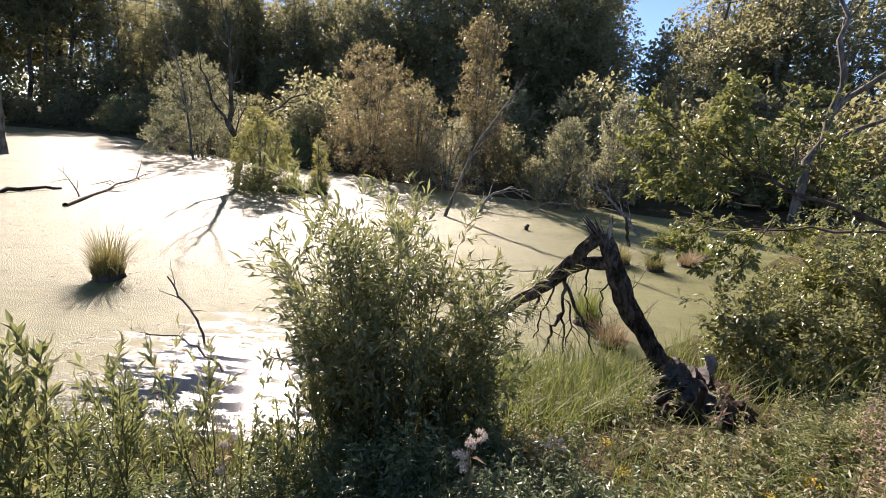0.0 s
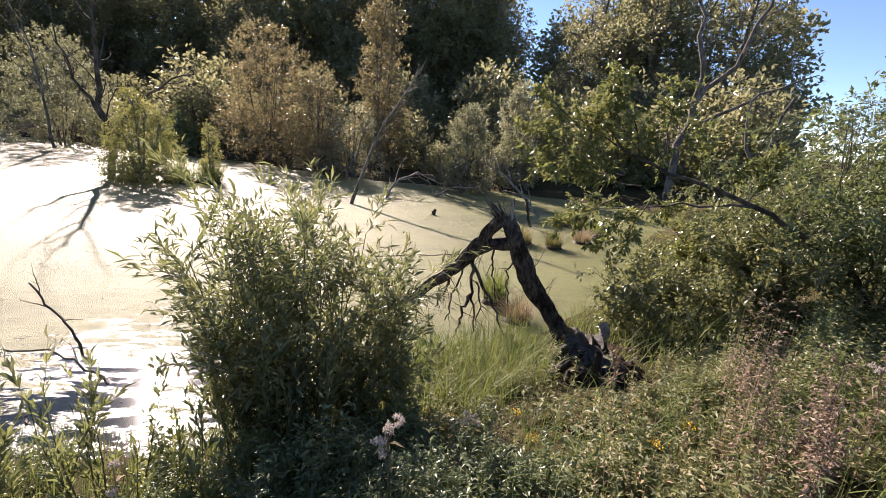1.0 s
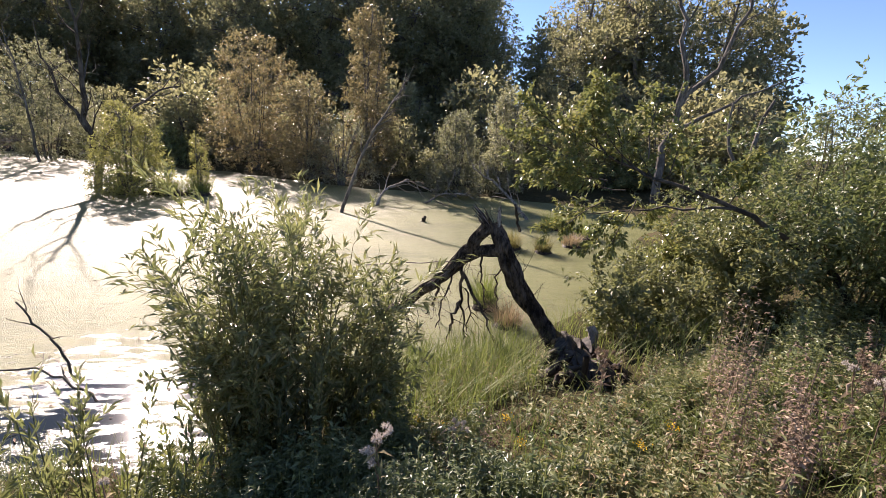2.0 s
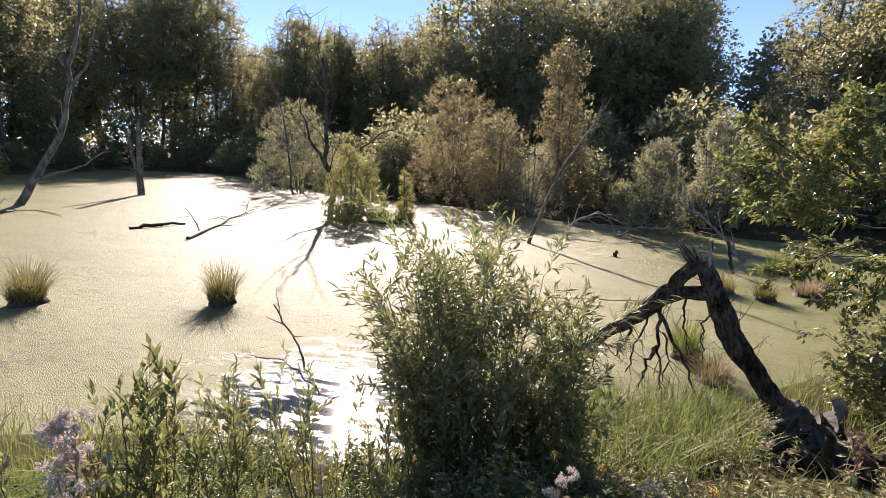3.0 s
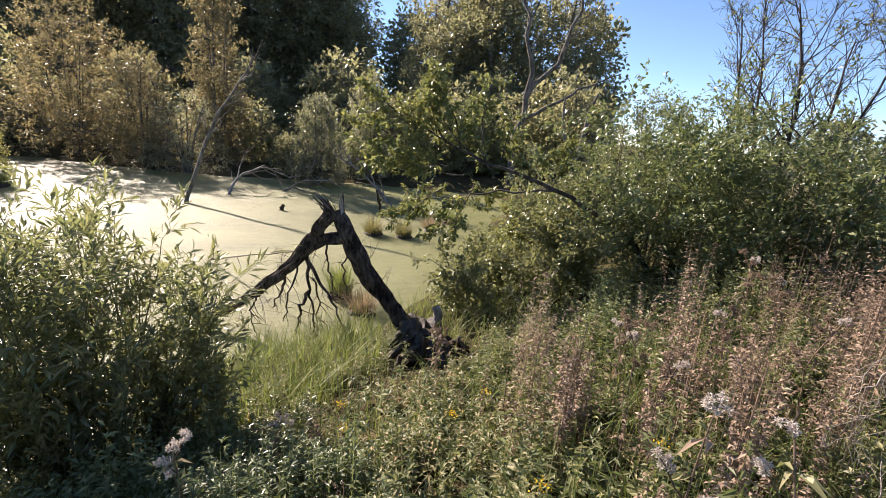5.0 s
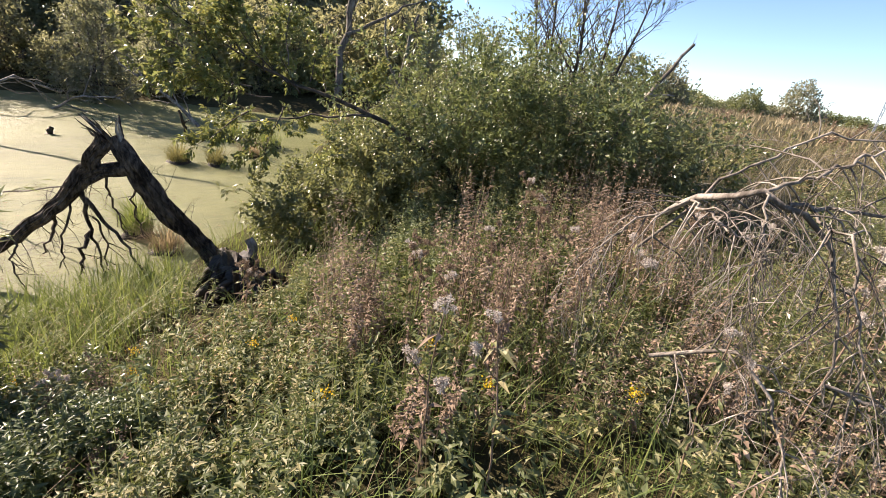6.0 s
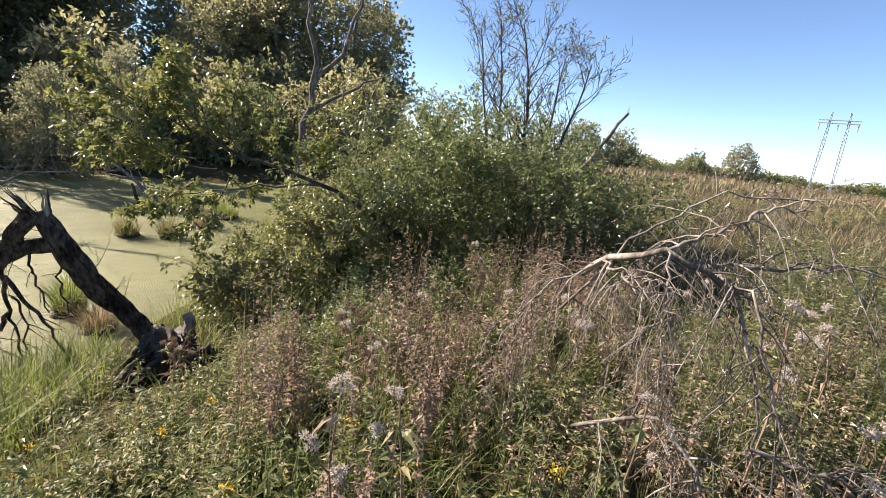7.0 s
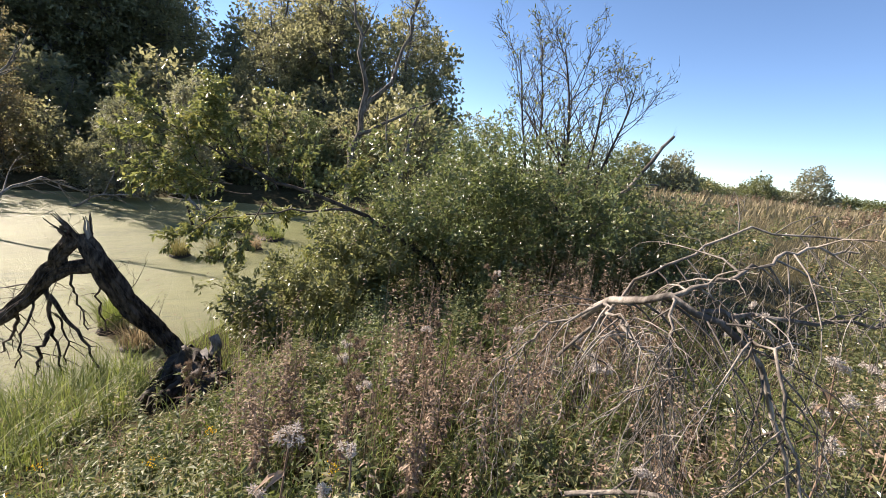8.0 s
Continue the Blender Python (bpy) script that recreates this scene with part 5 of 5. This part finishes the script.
herb_field("broad green leaves low among the weeds", 518, 2300, (1.1, 5.6, -2.4, 3.2), (0.12, 0.42), 14, 0.085, 0.034, M_HERB, patchy(13, 0.8, -0.35))
herb_field("russet withered leaf clumps among the weeds", 519, 420, (1.9, 5.8, -2.2, 2.2), (0.3, 0.72), 34, 0.040, 0.020, M_BROWN, patchy(14, 1.1, 0.05), low=0.45, curl=0.6)
herb_field("dark leafy herbs in the shade of the willow", 526, 900, (-0.9, 1.3, 1.5, 2.9), (0.25, 0.62), 20, 0.070, 0.024, M_SHRUB, patchy(15, 0.9, -0.5))

# ---- the field ----
grass_field("tall dry grass of the field", 520, 17000, (6.5, 30, -22, 14), (0.25, 0.65), (0.008, 0.018), (0.3, 1.0), M_FIELD, dmin=1.0, segs=2)
grass_field("tall dry grass of the far field", 521, 20000, (28, 110, -60, 30), (0.4, 0.8), (0.06, 0.14), (0.2, 0.6), M_FIELD, dmin=5, segs=2)
herb_field("brown seeding weeds of the field", 522, 700, (7, 32, -14, 14), (0.5, 1.0), 16, 0.09, 0.05, M_BROWN, patchy(10, 0.12, 0.0), dmin=2, fold=False)
herb_field("brown seeding weeds of the far field", 523, 1700, (30, 75, -25, 26), (0.6, 1.0), 8, 0.22, 0.14, M_BROWN, patchy(11, 0.07, -0.3), fold=False, dmin=5)
herb_field("green weeds of the field", 524, 3000, (7, 34, -16, 8), (0.4, 0.8), 16, 0.10, 0.05, M_HERB, patchy(12, 0.15, -0.1), dmin=2, fold=False)


# ---- thistles, flowers, dry stalks ----
def thistle(x, y, top, seed, heads=4, fluff=0.03, label="withered thistle with fluffy white seed heads"):
    g = np.random.default_rng(seed)
    z = gz(x, y)
    root = tagged(new("thistle"), label, "thistle")
    root.location = (x, y, z)
    h = top - z
    ln = limb([(0, 0, -0.02), (g.normal() * 0.03, g.normal() * 0.03, h * 0.6), (g.normal() * 0.04, g.normal() * 0.04, h * 0.95)], 0.006, 0.003, 9, 0.004, seed)
    tips = [ln[0][-1]]
    lines = [ln]
    for q in range(heads - 1):
        i = g.integers(5, 8)
        p = ln[0][i]
        e = p + np.array((g.normal() * 0.05, g.normal() * 0.05, g.uniform(0.06, 0.16)))
        lines.append(limb([p, (p + e) / 2 + np.array((0, 0, -0.01)), e], 0.003, 0.002, 4, 0.002, seed + q))
        tips.append(e)
    v, f = tubes(lines, 4)
    part("stalk", mesh_of("stalk", v, f, M_BROWN, True), root)
    n = 26
    k = g.integers(0, 8, n)
    P = ln[0][k]
    D = rand_unit(g, n) + np.array((0, 0, 0.1))
    v, f = leaf_mesh(P, D, unit(rand_unit(g, n) * 0.5 + np.array((0, 0, 1))), g.uniform(0.05, 0.11, n), g.uniform(0.012, 0.025, n), True, 0.4)
    tagged(part("leaf", mesh_of("leaf", v, f, M_BROWN if seed % 2 else M_HERB), root), kind="stuff")
    head_done = []
    for e in tips:
        n = 260
        lump = e + g.normal(size=(5, 3)) * fluff * np.array((0.5, 0.5, 0.3))
        c = lump[g.integers(0, 5, n)]
        d = rand_unit(g, n)
        v, f = leaf_mesh(c + d * fluff * g.uniform(0.0, 0.45, (n, 1)), unit(d + rand_unit(g, n)), rand_unit(g, n), fluff * g.uniform(0.25, 0.55, n), fluff * g.uniform(0.10, 0.22, n), False, 0.3)
        part("seed_head", mesh_of("seed_head", v, f, M_BROWN if heads >= 6 and fluff < 0.04 and len(head_done) else M_FLUFF), root)
        head_done.append(1)
    return root


for q, (x, y, top, heads, fl) in enumerate([(0.56, 1.80, 1.24, 4, 0.030), (-1.45, 1.25, 1.60, 8, 0.046), (-1.38, 1.14, 1.38, 6, 0.042), (1.95, 0.36, 2.03, 3, 0.030), (2.05, 0.10, 2.02, 2, 0.026), (3.4, -0.70, 2.36, 4, 0.03), (2.6, -0.44, 2.06, 3, 0.022),
                                            (-1.75, 1.62, 1.15, 3, 0.025), (-1.62, 1.42, 1.12, 2, 0.025), (2.55, 0.95, 1.75, 6, 0.028), (2.75, 1.25, 1.7, 6, 0.028), (2.95, 1.5, 1.62, 6, 0.028), (3.2, 1.05, 1.85, 6, 0.028), (2.45, 2.95, 0.95, 6, 0.026), (2.6, 3.1, 0.85, 6, 0.026),
                                            (3.5, 0.7, 1.95, 6, 0.028), (3.7, 0.3, 2.0, 5, 0.028), (4.0, 1.2, 1.95, 6, 0.03), (4.3, 0.2, 2.1, 6, 0.03), (4.2, -0.9, 2.2, 4, 0.03), (5.0, -0.2, 2.1, 5, 0.03), (4.6, 1.7, 1.9, 6, 0.03), (-0.62, 1.85, 1.05, 2, 0.02), (1.0, 2.2, 0.95, 4, 0.022), (3.0, -1.05, 2.2, 4, 0.03)]):
    thistle(x, y, top, 600 + q, heads, fl, "withered thistle with fluffy white seed heads" if heads < 6 else "tall brown thistle thick with seed heads")


def flower(x, y, top, seed, size=0.022):
    g = np.random.default_rng(seed)
    z = gz(x, y)
    root = tagged(new("yellow_flower"), "small yellow flower cluster on a green stalk", "flower")
    root.location = (x, y, z)
    h = max(0.12, top - z)
    v, f = tubes([limb([(0, 0, -0.02), (0.01, 0.01, h * 0.5), (0.02, 0.0, h)], 0.004, 0.002, 6, 0.003, seed)], 4)
    part("stalk", mesh_of("stalk", v, f, M_STEM, True), root)
    n = 44
    c = np.array((0.02, 0.0, h))
    P = c + g.normal(size=(n, 3)) * size * np.array((0.9, 0.9, 0.35))
    v, f = leaf_mesh(P, rand_unit(g, n) + np.array((0, 0, 0.5)), rand_unit(g, n), g.uniform(0.006, 0.014, n), np.full(n, 0.009), False, 0.1)
    tagged(part("bloom", mesh_of("bloom", v, f, M_PETAL), root), kind="stuff")
    n = 10
    v, f = leaf_mesh(np.stack([np.zeros(n), np.zeros(n), g.uniform(0.2, 0.9, n) * h], 1), rand_unit(g, n), rand_unit(g, n) + np.array((0, 0, 1)), g.uniform(0.03, 0.05, n), np.full(n, 0.012))
    tagged(part("leaf", mesh_of("leaf", v, f, M_HERB), root), kind="stuff")


for q, (x, y, top) in enumerate([(1.12, 2.8, 0.52), (1.35, 2.0, 0.95), (1.9, 1.7, 1.1), (2.25, 1.9, 1.05), (0.95, 2.95, 0.5), (2.9, 2.4, 0.95), (2.35, 0.75, 1.45), (1.8, 0.85, 1.35), (3.3, 2.9, 0.75), (2.2, 0.3, 1.55), (2.45, -0.2, 1.7), (1.5, 2.6, 0.7)]):
    flower(x, y, top, 640 + q)

# dry bent stalks and brown plumes rising over the weeds
for q, (x, y, h) in enumerate([(3.0, 0.75, 1.05), (3.35, 0.45, 1.1), (3.15, 1.2, 1.0), (3.8, 0.65, 1.15), (4.1, 0.75, 1.1), (2.7, 0.6, 0.85), (3.6, 1.5, 1.0), (4.6, 0.6, 1.1), (2.5, 1.4, 0.8), (5.0, 1.0, 1.1), (-2.3, 1.0, 0.7), (2.25, 1.2, 0.75)]):
    g = np.random.default_rng(660 + q)
    root = tagged(new("dry_weed"), "tall withered reddish-brown weed with a ragged plume", "weed")
    root.location = (x, y, gz(x, y))
    k = 7
    v, f = herb_mesh(g, g.normal(size=k) * 0.05, g.normal(size=k) * 0.05, np.zeros(k), h * g.uniform(0.7, 1.05, k), 58, 0.046, 0.018, lean=0.12, low=0.35, curl=0.5)
    tagged(part("plume", mesh_of("plume", v, f, M_BROWN), root), kind="stuff")
    v, f = tubes([limb([(0, 0, -0.03), (0.02, 0.01, h * 0.5), (0.03, 0.0, h * 0.9)], 0.006, 0.003, 6, 0.006, q)], 4)
    part("stalk", mesh_of("stalk", v, f, M_BROWN, True), root)

# ---- heap of silvery dead branches ----
heap = tagged(new("dead_branch"), "tangled silvery dead branch lying in the weeds", "dead branch")
HEAP = [([(2.99, 0.04, 2.28), (2.94, -0.05, 2.37), (2.85, -0.30, 2.48), (2.92, -0.42, 2.44), (3.0, -0.56, 2.30), (3.05, -0.68, 2.0), (3.05, -0.74, 1.7)], 0.024, 0.006), ([(2.85, -0.30, 2.48), (3.0, -0.45, 2.58), (3.2, -0.55, 2.68), (3.3, -0.68, 2.68)], 0.012, 0.006),
        ([(2.9, -0.38, 2.45), (3.1, -0.60, 2.46), (3.3, -0.85, 2.50), (3.35, -1.15, 2.42)], 0.012, 0.005), ([(2.95, 0.1, 2.1), (3.05, -0.15, 2.5), (3.25, -0.38, 2.70), (3.4, -0.7, 2.72)], 0.011, 0.005), ([(2.94, -0.05, 2.37), (2.75, -0.25, 2.33), (2.70, -0.45, 2.30)], 0.010, 0.005),
        ([(2.7, -0.15, 1.75), (2.72, -0.42, 1.92), (2.7, -0.58, 1.82), (2.62, -0.72, 1.5)], 0.014, 0.007), ([(2.9, -0.70, 1.85), (3.0, -0.95, 1.82), (3.0, -1.25, 1.72)], 0.011, 0.006), ([(2.94, -0.05, 2.37), (2.85, 0.15, 2.2), (2.75, 0.3, 1.9)], 0.009, 0.004),
        ([(3.0, -0.45, 2.45), (2.85, -0.62, 2.35), (2.8, -0.75, 2.0), (2.8, -0.8, 1.6)], 0.009, 0.004), ([(2.85, -0.3, 2.48), (2.75, -0.36, 2.35), (2.75, -0.4, 2.0)], 0.008, 0.004)]
for q, (p, r0, r1) in enumerate(HEAP):
    ln = limb(p, r0 * 0.66, r1 * 0.6, 18, 0.008, 700 + q)
    v, f = tubes([ln], 7)
    br = part("branch", mesh_of("branch", v, f, M_SILVER, True), heap)
    for tw in twigs(720 + q, ln, 17, 0.40, 62, 3, -0.30, 0.0046, 0.05, 3):
        v, f = tubes(tw, 4)
        part("twig", mesh_of("twig", v, f, M_SILVER if q % 3 else M_BARK, True), br)


# ---- far things over the field ----
waterside("field_bush", 800, 109.0, 20.3, 5.4, 4.2, 12, 6, 0.1, M_DARK, "round dark green bush alone in the field", 420, 10, 0.42, 0.26, 0.4)
waterside("field_tree", 801, 110.4, 12.2, 8.2, 4.6, 15, 6, 0.14, M_GREY, "grey-green tree alone in the field", 520, 10, 0.45, 0.27, 0.45, 1.0, "tree")
waterside("field_tree", 802, 58.0, 18.6, 4.6, 3.0, 12, 6, 0.08, M_GREY, "rounded grey-green tree at the field's edge", 420, 10, 0.3, 0.18, 0.28, 1.0, "tree")
waterside("field_tree", 803, 55.5, 22.3, 5.4, 3.2, 12, 6, 0.08, M_WILLOW, "green tree at the field's edge", 420, 10, 0.3, 0.18, 0.28, 1.0, "tree")
for q, (x, y, h) in enumerate([(61, 19.5, 2.6), (64, 19, 2.4), (68, 19, 2.2), (73, 20, 2.2), (78, 21, 2.2), (84, 21.5, 2.3), (90, 22, 2.4), (97, 22.5, 2.4), (52, 25, 5.5), (47, 27, 6)]):
    waterside("hedge_bush", 810 + q, x, y, h, max(2.4, h * 0.6), 9, 5, 0.05, M_WILLOW, "low green bush of the hedge along the field", 160, 9, 0.36, 0.2, 0.32)
far_bush = bush("bush", 830, 3.6, 8, 0.9, M_DARK, "distant dark bush on the horizon", 450, 0.8, 0.5, cluster=0.4)
for q in range(64):
    a = radians(-22 + q * 0.55)
    r = 330 + 40 * math.sin(q * 1.7)
    put(far_bush, r * math.cos(a), r * math.sin(a), 1.1 + 0.6 * math.sin(q * 2.9) ** 2, q * 47)


def lattice_leg(p0, p1, w0, w1, wm):
    """A slender lattice mast: four chords and zigzag bracing."""
    p0, p1 = np.array(p0, float), np.array(p1, float)
    n = 15
    c = [[], [], [], []]
    for k in range(n):
        t = k / (n - 1)
        w = (w0 + (wm - w0) * t / 0.6) if t < 0.6 else (wm + (w1 - wm) * (t - 0.6) / 0.4)
        for q, (sx, sy) in enumerate(((1, 1), (1, -1), (-1, -1), (-1, 1))):
            c[q].append(p0 + (p1 - p0) * t + np.array((sx * w, sy * w, 0)))
    lines = [(np.array(cc), np.full(n, 0.09)) for cc in c]
    for q in range(4):
        lines.append((np.array([c[(q + k) % 4 if k % 2 else q][k] if k % 2 == 0 else c[(q + 1) % 4][k] for k in range(n)]), np.full(n, 0.06)))
    return lines


pylon = tagged(new("pylon"), "steel lattice portal pylon of a power line", "pylon")
for y in (1.3, -3.0):
    for q, ln in enumerate(lattice_leg((151, y, 1.2), (151, y * 0.85 - 0.1, 21.0), 0.12, 0.10, 0.34)):
        v, f = tubes([ln], 4)
        nm = "mast_chord" if q < 4 else "mast_brace"
        part(nm, mesh_of(nm, v, f, M_STEEL), pylon)
for dx, dz in ((-0.4, 0), (-0.4, 0.7), (0.4, 0), (0.4, 0.7)):
    v, f = tubes([(np.array([(151 + dx, -4.9, 18.4 + dz), (151 + dx, 3.2, 18.4 + dz)]), np.array([0.12, 0.12]))], 4)
    part("crossarm", mesh_of("crossarm", v, f, M_STEEL), pylon)
for y in (-4.6, -0.8, 2.9):
    v, f = tubes([(np.array([(151, y, 18.4), (151, y, 16.6)]), np.array([0.14, 0.14]))], 6)
    part("insulator", mesh_of("insulator", v, f, M_STEEL), pylon)

# ---- litter afloat on the pond ----
g = np.random.default_rng(900)
x, y = g.uniform(-14, 7, 2600), 3 + 22 * g.uniform(0, 1, 2600) ** 1.6
keep = shore_dist(x, y) < -0.15
x, y = x[keep], y[keep]
n = len(x)
a = g.uniform(0, 6.28, n)
v, f = leaf_mesh(np.stack([x, y, np.full(n, 0.006)], 1), np.stack([np.cos(a), np.sin(a), np.full(n, 0.05)], 1), np.tile((0.0, 0.0, 1.0), (n, 1)), g.uniform(0.03, 0.10, n), g.uniform(0.01, 0.03, n), True, -0.05)
tagged(new("floating_leaves", mesh_of("floating_leaves", v, f, M_BROWN)), "fallen brown leaves and bits afloat in duckweed", "leaf litter", kind="stuff")
